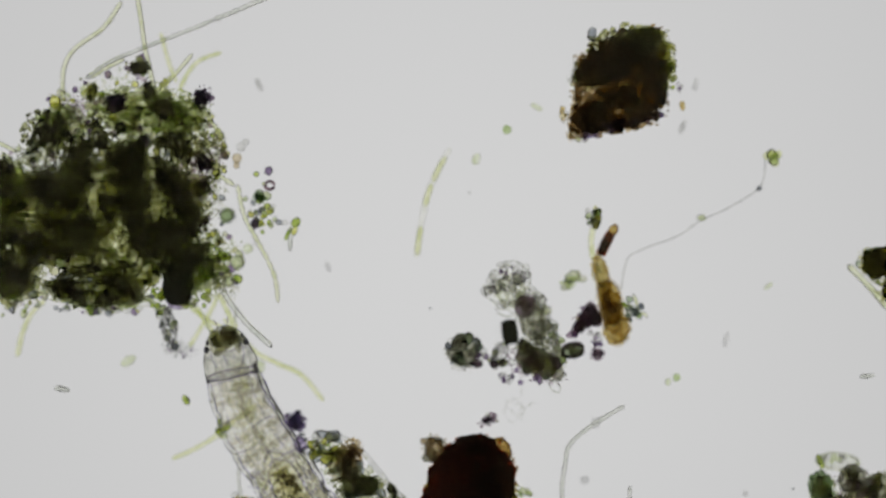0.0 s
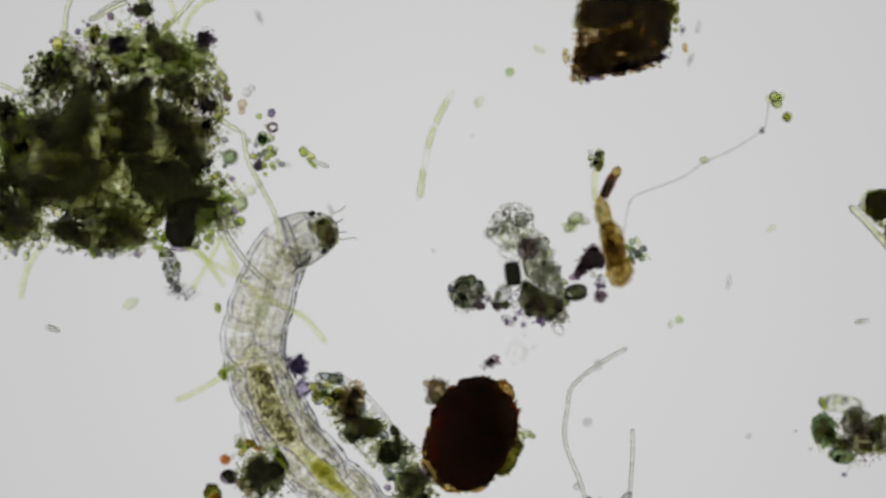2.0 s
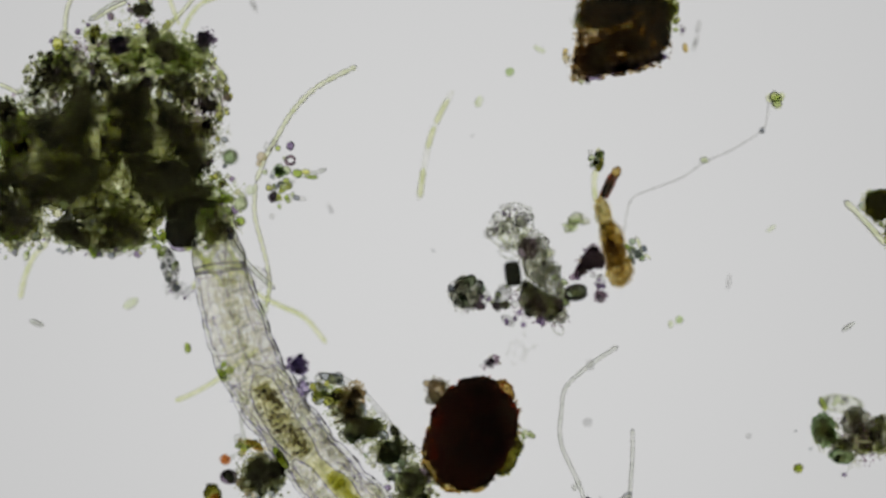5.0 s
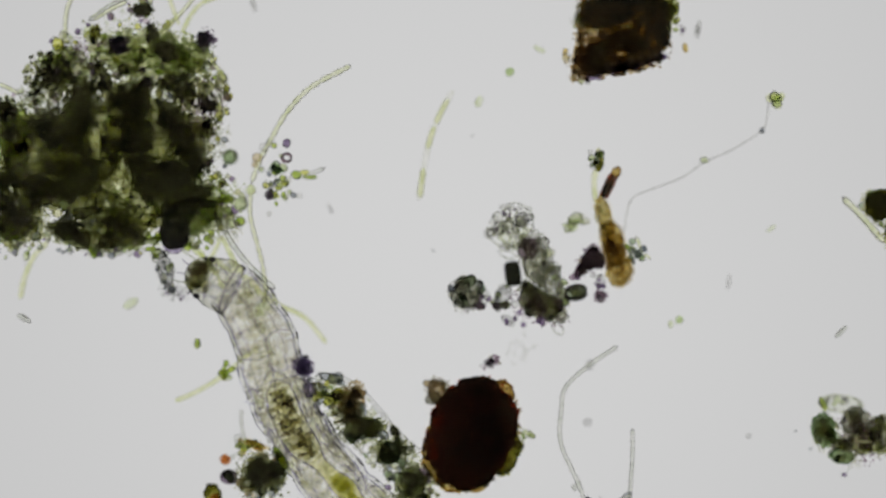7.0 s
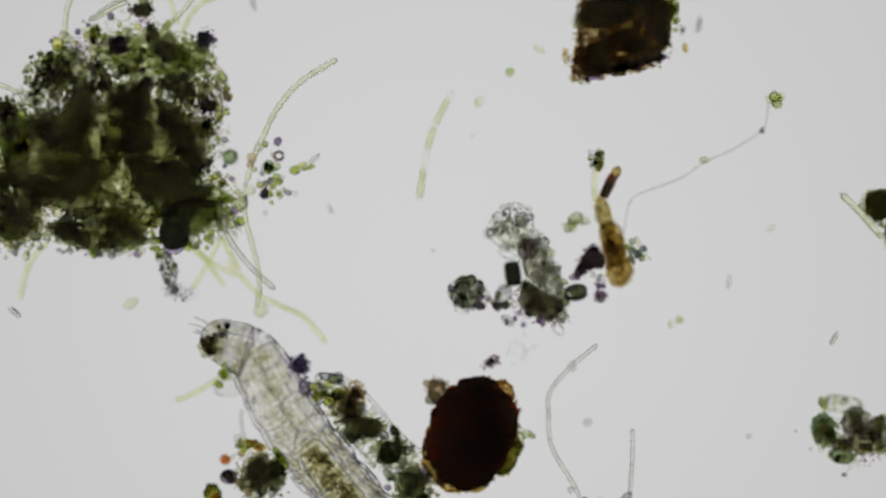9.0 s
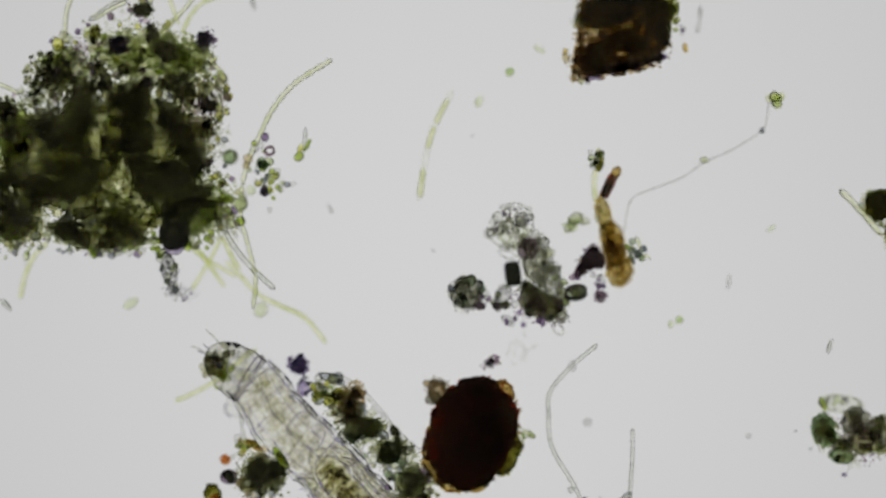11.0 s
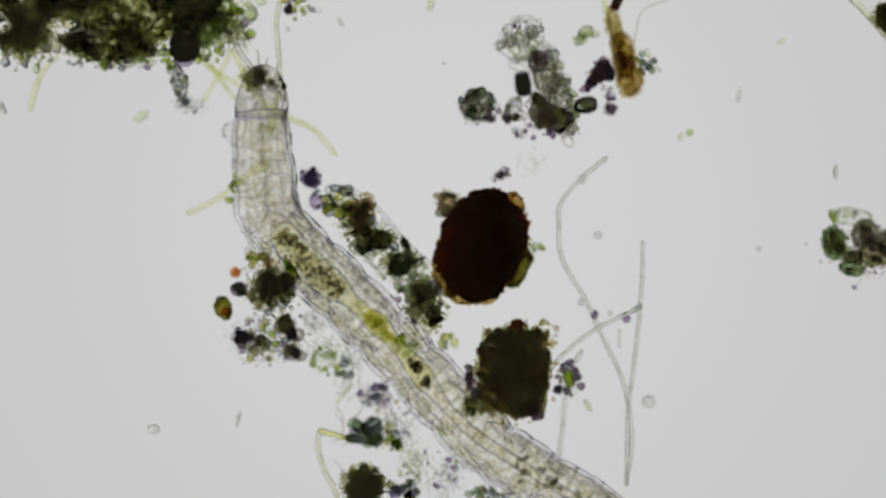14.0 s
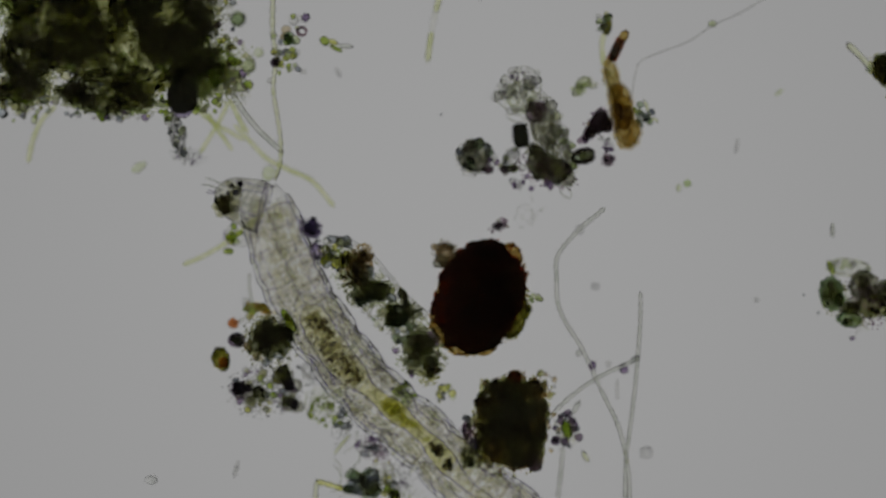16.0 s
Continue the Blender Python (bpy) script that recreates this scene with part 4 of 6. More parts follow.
# ---- the dark red body ----
def red_body():
    rng = random.Random(51)
    o = thing("red_lump", 838, 765, 0, "large near-black red lump with an orange rim", "plant fragment")
    blob("skin", "boulder", "honey", o, 828, 778, 74, 95, 50, 25, 0.5, 1, "thin amber skin")
    shells("shell", "boulder", "garnet", o, 836, 765, 73, 95, 25, (1.0,), 58, 0.6, 1, "deep red shell")
    shells("core", "boulder", "ember", o, 843, 766, 71, 93, 25, (0.88, 0.80), 60, 0.7, 1)
    blob("core", "tissue", "ember", o, 840, 762, 58, 78, 60, 25, 0.7, 2)
    blob("core", "tissue", "ember", o, 846, 758, 48, 64, 60, 25, 0.9, 3)
    for i, (x, y, r, ry, a) in enumerate(((812, 708, 30, 24, -35), (862, 700, 26, 22, 25), (886, 752, 22, 44, -8), (800, 824, 30, 28, 35), (832, 842, 38, 22, -8), (846, 684, 34, 18, 0))):
        blob("lobe", "tissue", "garnet" if i == 1 else "ember", o, x, y, r, ry, 62, a, 0.6, i)
    for i, (x, y, r, ry, a, m) in enumerate(((850, 690, 26, 14, 5, "ember"), (892, 740, 14, 34, -6, "brown"), (812, 840, 34, 16, 25, "rust"))):
        blob("crust", "floc", m, o, x, y, r, ry, 96, a, 0.6, i)
    blob("patch", "tissue", "moss", o, 897, 804, 19, 38, 56, 22, 0.5, 2, "olive patch of skin")
    blob("patch", "tissue", "honey", o, 894, 690, 13, 20, 56, -35, 0.5, 3)
    blob("rind", "rind", "garnet", o, 835, 764, 66, 84, 60, 25, 0.8, 1)
    for x, y, rx, ry, turn, n, kinds in ((892, 688, 14, 18, -30, 24, ("rust", "brown", "amber")), (790, 838, 44, 8, 40, 50, ("amber", "brown", "amber")),
                                         (762, 752, 3, 46, 8, 30, ("rust", "brown", "coal")), (905, 795, 6, 46, 20, 44, ("amber", "olive", "olive")),
                                         (822, 858, 30, 8, -10, 26, ("brown", "amber", "amber"))):
        scatter(o, rng, n, x, y, rx, ry, 2, 4.5, ["grit:" + k for k in kinds], "flake", turn, 0, 20, 70)
    blob("scale", "tissue", "brown", o, 774, 694, 17, 22, 20, -20, 0.6, 2)
    blob("scale", "tissue", "smoke", o, 766, 704, 14, 10, 24, -30, 0.6, 3)
    scatter(o, rng, 26, 773, 690, 20, 24, 3, 8, ["grit:haze", "ball:husk", "grit:brown", "grit:smoke"], "scale", -30, 0, 5, 40)
    scatter(o, rng, 7, 930, 770, 12, 6, 4, 8, ["ball:pale_green", "ball:haze_green"], "scale")
    blob("scale", "tissue", "moss", o, 920, 788, 7, 9, 20, 0, 0.6, 1)
    blob("halo", "dust", "olive", o, 824, 784, 64, 80, 20, 25, 0.3, 3)
    blob("fuzz", "fuzz", "brown", o, 836, 766, 66, 84, 56, 25, 0.6, 0)
    blob("fuzz", "fuzz", "rust", o, 836, 765, 65, 83, 58, 25, 0.6, 1)
    blob("silt", "dust", "brown", o, 776, 692, 22, 26, 24, -30, 0.5, 0)
    blob("silt", "dust", "olive", o, 900, 805, 14, 36, 50, 22, 0.5, 1)
    return o


red_body()


def grey_scrap():
    rng = random.Random(52)
    o = thing("grey_scrap", 868, 640, 0, "small grey-violet scrap of grains", "debris")
    blob("core", "ragged", "mauve", o, 868, 641, 14, 8, 20, -25, 0.5, 1)
    scatter(o, rng, 30, 868, 642, 19, 11, 2, 5, ["grit:haze", "grit:mauve", "grit:smoke", "grit:mauve"], "grain", -25)
    return o


grey_scrap()


# ---- the squarish dark body ----
def square_body():
    rng = random.Random(61)
    o = thing("square_lump", 891, 985, 0, "squarish dark brown and olive lump with crumbling edges", "plant fragment")
    blob("core", "loose", "brown", o, 890, 986, 50, 66, 50, 3, 0.6, 3)
    blob("core", "loose", "loam", o, 892, 986, 47, 62, 70, 3, 0.6, 1)
    blob("crust", "crust", "olive", o, 890, 988, 52, 66, 50, 3, 0.6, 1)
    for i, (x, y, r, ry, m) in enumerate(((868, 935, 26, 26, "coal"), (910, 940, 26, 26, "dark"), (930, 960, 20, 26, "coal"), (890, 968, 28, 22, "coal"), (912, 1000, 26, 26, "dark"), (930, 1022, 18, 26, "coal"),
                                          (868, 998, 24, 24, "coal"), (895, 1035, 26, 22, "dark"), (862, 1040, 22, 20, "brown"), (926, 1050, 18, 18, "purple"), (860, 966, 20, 20, "dark"))):
        blob("clot", "floc", m, o, x, y, r, ry, 80 + 15 * (i % 4), 40 * i, 0.7, i)
    scatter(o, rng, 60, 890, 990, 62, 76, 5, 12, ["grit:brown", "grit:dark", "grit:olive"], "clot", 3, 0, 40, 90)
    scatter(o, rng, 90, 890, 988, 66, 82, 4, 10, ["grit:loam", "grit:olive", "grit:dark", "grit:brown"], "flake", 5, 0.80, 10, 90)
    scatter(o, rng, 44, 945, 922, 24, 28, 3, 7, ["grit:brown", "grit:haze", "grit:olive"], "flake", 0, 0, 10, 60)
    scatter(o, rng, 16, 822, 1005, 16, 36, 4, 11, ["ball:slate", "grain:violet", "grit:haze", "grit:olive"], "flake", 0, 0, 10, 60)
    for i, (x, y, r, ry, m) in enumerate(((842, 1012, 18, 28, "loam"), (934, 932, 20, 22, "brown"), (900, 1058, 26, 13, "brown"), (862, 926, 20, 13, "dark"), (943, 1000, 13, 28, "brown"), (846, 960, 13, 20, "loam"), (813, 1003, 13, 20, "mauve"), (814, 1050, 17, 20, "loam"))):
        blob("lobe", "ragged", m, o, x, y, r, ry, 50, 0, 0.6, i)
    blob("crest", "ragged", "brown", o, 898, 905, 17, 11, 70, 0, 0.8, 1, "red-brown crest")
    blob("crest", "slab", "rust", o, 896, 905, 11, 8, 90, 8, 0.8, 2)
    blob("corner", "tissue", "purple", o, 932, 1064, 12, 10, 50, 0, 0.8, 2)
    blob("silt", "dust", "brown", o, 892, 990, 66, 78, 84, 0, 0.3, 0)
    blob("silt", "dust", "olive", o, 880, 1010, 62, 66, 84, 0, 0.3, 1)
    return o


square_body()


# ---- debris beside the larva ----
def debris_bank():
    rng = random.Random(71)
    o = thing("debris_bank", 660, 760, 0, "bank of black-green lumps and grey cells beside the larva", "debris")
    for i, (x, y, r, ry, m) in enumerate(((617, 715, 24, 30, "brown"), (620, 735, 22, 26, "loam"), (650, 755, 30, 20, "dark"), (684, 800, 27, 27, "loam"), (600, 700, 14, 20, "olive"),
                                          (630, 697, 22, 18, "brown"), (712, 795, 22, 20, "loam"), (735, 845, 32, 28, "loam"), (722, 870, 26, 30, "loam"), (750, 880, 24, 20, "loam"),
                                          (620, 768, 18, 14, "loam"), (700, 765, 18, 8, "coal"), (745, 900, 18, 20, "olive"))):
        blob("dark_lump", "ragged" if m in ("dark", "coal") else "floc", m, o, x, y, r * 1.08, ry * 1.08, 60, rng.uniform(0, 90), 0.7, i)
    scatter(o, rng, 46, 582, 690, 28, 28, 5, 11, ["ball:slate", "grain:slate", "ragged:olive", "ball:clear", "ball:yellow"], "cell", 20, 0, 20, 70)
    scatter(o, rng, 90, 662, 778, 105, 32, 5, 11, ["ball:slate", "grit:smoke", "grit:loam", "grit:veil", "ball:grey_green", "ball:husk"], "cell", 48, 0, 20, 80)
    scatter(o, rng, 40, 735, 870, 36, 50, 4, 10, ["grit:loam", "grain:violet", "ball:husk", "grit:olive"], "cell", 0, 0.3, 20, 70)
    for x, y, r in ((687, 861, 6), (757, 898, 6), (748, 833, 8), (715, 905, 4)):
        blob("grain", "grain", "violet", o, x, y, r, r, 60, 0, 0.8, 1)
    blob("cell", "ball", "slate", o, 690, 800, 20, 22, 80, 0, 0.8, 1)
    strand(o, "film", [(560, 662), (605, 668), (650, 700), (700, 760), (745, 800)], 5, "haze", 40, label="thin colourless film edge")
    scatter(o, rng, 8, 765, 935, 10, 16, 3, 7, ["grain:slate", "ball:yellow", "ball:clear"], "cell")
    for x, y, r, ry, a in ((612, 715, 38, 38, 0), (665, 770, 60, 34, 45), (730, 850, 42, 50, 20)):
        blob("silt", "dust", "veil", o, x, y, r, ry, 80, a, 0.4, int(x) % 2)
    return o


debris_bank()


def violet_knot():
    rng = random.Random(72)
    o = thing("violet_knot", 532, 648, 0, "spiky violet-black knot of grains resting against the larva", "debris")
    blob("core", "ragged", "plum", o, 534, 646, 17, 15, 130, 30, 0.8, 2)
    scatter(o, rng, 26, 534, 644, 19, 17, 3, 7, ["grain:violet", "ragged:plum"], "grain", 30, 0.4, 110, 140)
    blob("core", "ragged", "plum", o, 542, 685, 11, 16, 120, 0, 0.8, 3)
    scatter(o, rng, 14, 545, 680, 12, 18, 2, 6, ["grain:violet", "ball:slate"], "grain", 0, 0.4, 100, 130)
    return o


KNOT = violet_knot()


# ---- lower debris ----
def lower_heap():
    rng = random.Random(81)
    o = thing("brown_heap", 465, 842, 0, "brown-black fluffy heap of matter beside the larva", "debris")
    blob("core", "ragged", "loam", o, 468, 842, 34, 36, 40, 0, 0.7, 1)
    blob("core", "ragged", "loam", o, 458, 838, 32, 32, 40, 40, 0.7, 2)
    blob("core", "ragged", "dark", o, 488, 830, 22, 24, 44, 20, 0.7, 3)
    scatter(o, rng, 50, 465, 842, 42, 42, 4, 9, ["grit:loam", "grit:brown", "grit:dark", "grain:slate"], "grain", 0, 0.6, 10, 60)
    scatter(o, rng, 16, 440, 792, 28, 14, 4, 9, ["ragged:olive", "ball:green", "ragged:amber", "ball:clear"], "cell", 10)
    blob("silt", "dust", "loam", o, 465, 842, 46, 46, 70, 0, 0.4, 0)
    return o


def lower_cells():
    rng = random.Random(82)
    o = thing("cell_cluster", 460, 930, 0, "open cluster of slate-black cells and green grains", "cell cluster")
    for i, (x, y, r) in enumerate(((412, 928, 18), (445, 935, 15), (488, 902, 18), (498, 918, 15), (497, 950, 15), (432, 950, 10), (505, 955, 12))):
        blob("dark_cell", "ragged", ("ripe", "loam", "dark")[i % 3], o, x, y, r, r * 0.9, 50, 30 * i, 0.8, i)
        blob("slime", "tissue", "smoke", o, x + 8 - 5 * (i % 3), y + 6, r * 1.0, r * 0.8, 14, 0, 0.6, i)
    scatter(o, rng, 50, 455, 930, 62, 42, 3, 9, ["ball:slate", "ball:husk", "ball:green", "grain:violet", "ball:husk", "grit:olive", "ball:yellow"], "cell", 0, 0.2, 5, 30)
    scatter(o, rng, 14, 525, 896, 15, 14, 3, 6, ["ball:husk", "ball:haze", "grain:slate"], "cell")
    blob("silt", "dust", "haze", o, 458, 932, 66, 44, 30, 0, 0.3, 0)
    return o


lower_heap()
lower_cells()


def twig():
    o = thing("algae_twig", 430, 785, 0, "thin jointed grey-green twig with small cells", "filament")
    strand(o, "stalk", [(428, 725), (428, 750), (432, 778), (425, 800), (400, 815)], 3.6, "hypha", 20, 14)
    for x, y in ((422, 774), (436, 782), (428, 790), (445, 785)):
        blob("cell", "ball", "clear", o, x, y, 7, 6, 24)
    blob("cell", "ragged", "amber", o, 452, 788, 24, 9, 22, 15, 0.7, 2)
    return o


twig()


def lone(name, x, y, r, ry, shape, material, label, z=16, turn=0, inner=""):
    o = thing(name, x, y, 0, label, name.split("_")[-1])
    blob("wall", shape, material, o, x, y, r, ry, z, turn, 0.8, int(x) % 5)
    if inner:
        blob("core", "ball", inner, o, x, y, r * 0.55, ry * 0.55, z, turn)
    return o


lone("orange_spore", 400, 813, 10, 10, "grain", "rust", "small orange-brown angular spore on the slide", 16, 0, "orange")
VIOLET = lone("violet_cell", 407, 843, 15, 11, "grit", "ink", "dark violet angular cell with a pale middle", 18, 10)
strand(VIOLET, "wall", [(407 + 13 * math.cos(a), 843 + 10 * math.sin(a)) for a in [k * math.tau / 9 for k in range(10)]], 4.2, "ripe", 40, 0, 4, 0.5)
OLIVE = lone("olive_spore", 378, 876, 15, 20, "tissue", "moss", "olive-brown oval spore on the slide", 30, -20)
blob("core", "morsel", "rust", OLIVE, 382, 882, 8, 10, 40, 10)
LEAF = lone("green_leaflet", 500, 807, 8, 24, "ball", "green", "long dark green leaf-shaped cell beside the heap", 110, -35, "moss")


def green_litter(x, y, rx, ry, n, seed, kinds, label, lo=3, hi=8, turn=0):
    o = thing("cell_litter", x, y, 0, label, "cell cluster")
    scatter(o, random.Random(seed), n, x, y, rx, ry, lo, hi, kinds, "cell", turn, 0, 2, 20)
    return o


green_litter(555, 970, 26, 26, 24, 91, ["ball:green", "ball:clear", "ball:pale_green", "ball:haze_green"], "loose green and clear cells below the larva")
green_litter(590, 985, 14, 22, 14, 92, ["ball:green", "ball:haze", "grain:slate"], "loose green cells and grey film below the larva")
green_litter(645, 1030, 28, 18, 26, 93, ["ball:slate", "grain:violet", "ball:clear", "grain:slate"], "slate-violet cells below the larva", 3, 9)
green_litter(628, 1095, 30, 26, 30, 94, ["ball:slate", "ragged:dark", "grain:slate", "ball:grey_green"], "black-green cluster of round cells below the larva", 6, 15)
green_litter(680, 1110, 22, 18, 20, 95, ["ragged:olive", "grain:slate", "ball:green", "ragged:dark"], "olive and black grains below the larva", 4, 10)
green_litter(700, 1060, 50, 40, 26, 96, ["ball:haze", "grain:violet", "ball:clear", "ball:yellow"], "tiny scattered grains below the larva", 2, 5)
green_litter(700, 940, 22, 16, 12, 97, ["ball:green", "ball:haze_green"], "blurred green cells under the larva", 5, 10)
green_litter(575, 690, 16, 12, 10, 98, ["ball:yellow", "ball:green"], "small yellow-green cells beside the larva", 3, 6)
green_litter(745, 1160, 60, 34, 40, 99, ["ball:clear", "grain:violet", "ball:haze", "ball:green", "grain:slate"], "scattered small cells and grains near the slide's edge", 2, 7)
green_litter(698, 1198, 34, 14, 22, 100, ["ragged:plum", "grain:slate", "ragged:dark", "ball:slate"], "dark violet grains below the larva", 5, 13)
green_litter(850, 1205, 40, 12, 24, 101, ["ragged:olive", "ball:grey_green", "grain:slate"], "olive crumbs beside the larva's tail", 4, 10)
green_litter(780, 935, 16, 14, 8, 102, ["ball:haze_green", "ball:yellow"], "faint green cells between the dark lumps", 4, 8)


def debris_film():
    rng = random.Random(104)
    o = thing("debris_film", 610, 1010, 0, "thin grey film of fine grains and hairs below the larva", "debris", kind="stuff")
    for i, (x, y, r, ry, m) in enumerate(((560, 955, 34, 30, "veil"), (600, 985, 22, 44, "haze"), (650, 1035, 34, 22, "mauve"), (690, 1090, 40, 30, "haze"), (715, 1150, 46, 30, "veil"), (660, 1090, 30, 26, "loam"), (770, 1180, 40, 30, "haze"), (545, 905, 22, 18, "haze"))):
        blob("film", "dust", m, o, x, y, r, ry, 24, 20 * i, 0.4, i)
    for i in range(14):
        x, y, a = rng.uniform(540, 740), rng.uniform(920, 1170), rng.uniform(0.8, 2.2)
        n = rng.uniform(14, 30)
        strand(o, "hair", [(x, y), (x + n * math.cos(a), y + n * math.sin(a)), (x + 2 * n * math.cos(a + 0.4), y + 2 * n * math.sin(a + 0.4))], 1.6, "hypha", 16)
    return o


debris_film()


def dark_ball():
    rng = random.Random(103)
    o = thing("dark_ball", 625, 1190, 0, "olive-black ball of matter with a fuzzy rim", "debris")
    blob("core", "mass", "coal", o, 628, 1192, 38, 36, 50, 0, 0.8, 1)
    blob("core", "ragged", "dark", o, 628, 1192, 30, 28, 110, 0, 0.8, 2)
    scatter(o, rng, 34, 625, 1190, 38, 36, 5, 11, ["ragged:olive", "ragged:dark", "ragged:olive"], "flake", 0, 0.7, 10, 60)
    blob("silt", "dust", "olive", o, 625, 1190, 42, 40, 60, 0, 0.4, 0)
    return o


dark_ball()
filament([(548, 1088), (545, 1120), (555, 1160), (575, 1200), (585, 1240)], 5, z=14, joint=22, label="jointed yellow-green thread of algae", seed=31)
filament([(545, 1092), (575, 1100), (610, 1112)], 6, "yellow", 20, 16, "short bright yellow-green jointed thread", seed=32)
filament([(578, 1045), (590, 1028), (606, 1010)], 4, z=16, label="short pale green rod of algae", seed=33)
filament([(588, 925), (600, 960), (606, 985), (598, 1010)], 3, "hypha", 12, 0, "thin grey thread below the larva", seed=34)


# ---- fungus threads ----
FUNGI = "grey fungus threads"


def bent_hypha():
    o = thing("fungus_thread", 1046, 925, 0, "long bent grey jointed fungus thread", "filament", FUNGI)
    top = strand(o, "upper_length", [(1056, 609), (1008, 650), (973, 692), (970, 730), (976, 790), (1016, 860), (1046, 925)], 4.6, "hypha", 50, 13, 1)
    strand(o, "lower_length", [(1046, 925), (1081, 1000), (1096, 1070), (1098, 1125), (1088, 1190)], 4.6, "hypha", 50, 13, 2)
    for name, x, y, r, m in (("bud", 1012, 648, 8, "haze"), ("bud", 1034, 888, 7, "violet"), ("spur", 1010, 866, 5, "hypha")):
        k = blob(name, "ball", m, o, x, y, r, r * 1.2, 16)
        k.parent = top
    return top


BENT_TOP = bent_hypha()
filament([(1118, 757), (1118, 800), (1115, 850), (1108, 930), (1098, 1010), (1092, 1060), (1090, 1190)], 4.4, "hypha", 46, 14, "straight grey jointed fungus thread", "filament", FUNGI, seed=41)
filament([(950, 990), (975, 960), (1000, 938), (1040, 910), (1085, 888), (1116, 874)], 4.5, "hypha", 58, 15, "grey fungus thread crossing two others", "filament", FUNGI, seed=42)
filament([(982, 1030), (978, 1080), (972, 1130), (968, 1170)], 4.6, "hypha", 10, 15, "grey fungus thread below a star-shaped scrap", "filament", FUNGI, seed=43)
filament([(1100, 880), (1112, 872), (1118, 872)], 4, "slate", 30, 0, "short dark joint on a fungus thread", seed=44)
filament([(1078, 912), (1078, 940), (1080, 948)], 3.4, "haze", 18, 0, "short faint grey thread with a bud", seed=45)
lone("violet_spore", 1090, 895, 8, 8, "ball", "violet", "small dark violet spore on a fungus thread", 24)
lone("violet_spore", 1062, 885, 5, 6, "ball", "haze", "small grey bud on a fungus thread", 24)


def star_scrap():
    rng = random.Random(111)
    o = thing("star_scrap", 987, 1003, 0, "star-shaped scrap with a violet rim and green middle", "debris")
    blob("core", "smooth", "green", o, 988, 1000, 9, 16, 40, -15)
    blob("core", "dust", "olive", o, 988, 1002, 18, 26, 50, -15, 0.6, 1)
    for x, y in ((978, 985), (990, 972), (1000, 1000), (970, 1018), (1010, 1014), (985, 1022), (966, 1022), (998, 985)):
        blob("grain", "grit", "ripe", o, x, y, 8, 7, 40, rng.uniform(0, 90), 0.8, int(x) % 5)
    scatter(o, rng, 26, 986, 1002, 22, 30, 3, 6, ["grain:violet", "ball:slate", "ball:clear"], "grain", 0, 0.5)
    strand(o, "stalk", [(998, 975), (1006, 960), (1012, 950)], 5, "hypha", 20)
    strand(o, "rod", [(1016, 1038), (1022, 1050), (1028, 1058)], 5, "filament", 16)
    return o


star_scrap()


# ---- the edge of the field ----
def edge_clump():
    rng = random.Random(121)
    o = thing("edge_clump", 1560, 370, 0, "dark olive clump at the field's rim", "algae clump")
    blob("core", "mass", "moss", o, 1562, 364, 36, 26, 90, -20, 0.7, 1)
    blob("core", "tissue", "moss", o, 1560, 362, 34, 24, 60, -20, 0.6, 2)
    blob("silt", "dust", "dark", o, 1564, 370, 36, 26, 120, -20, 0.5, 1)
    blob("core", "ragged", "olive", o, 1548, 358, 26, 20, 40, 0, 0.7, 2)
    blob("core", "ragged", "olive", o, 1585, 410, 30, 34, 30, 0, 0.7, 3)
    scatter(o, rng, 20, 1565, 368, 46, 32, 5, 10, ["ragged:olive", "ball:grey_green", "ragged:dark"], "cell", 0, 0.6)
    return o


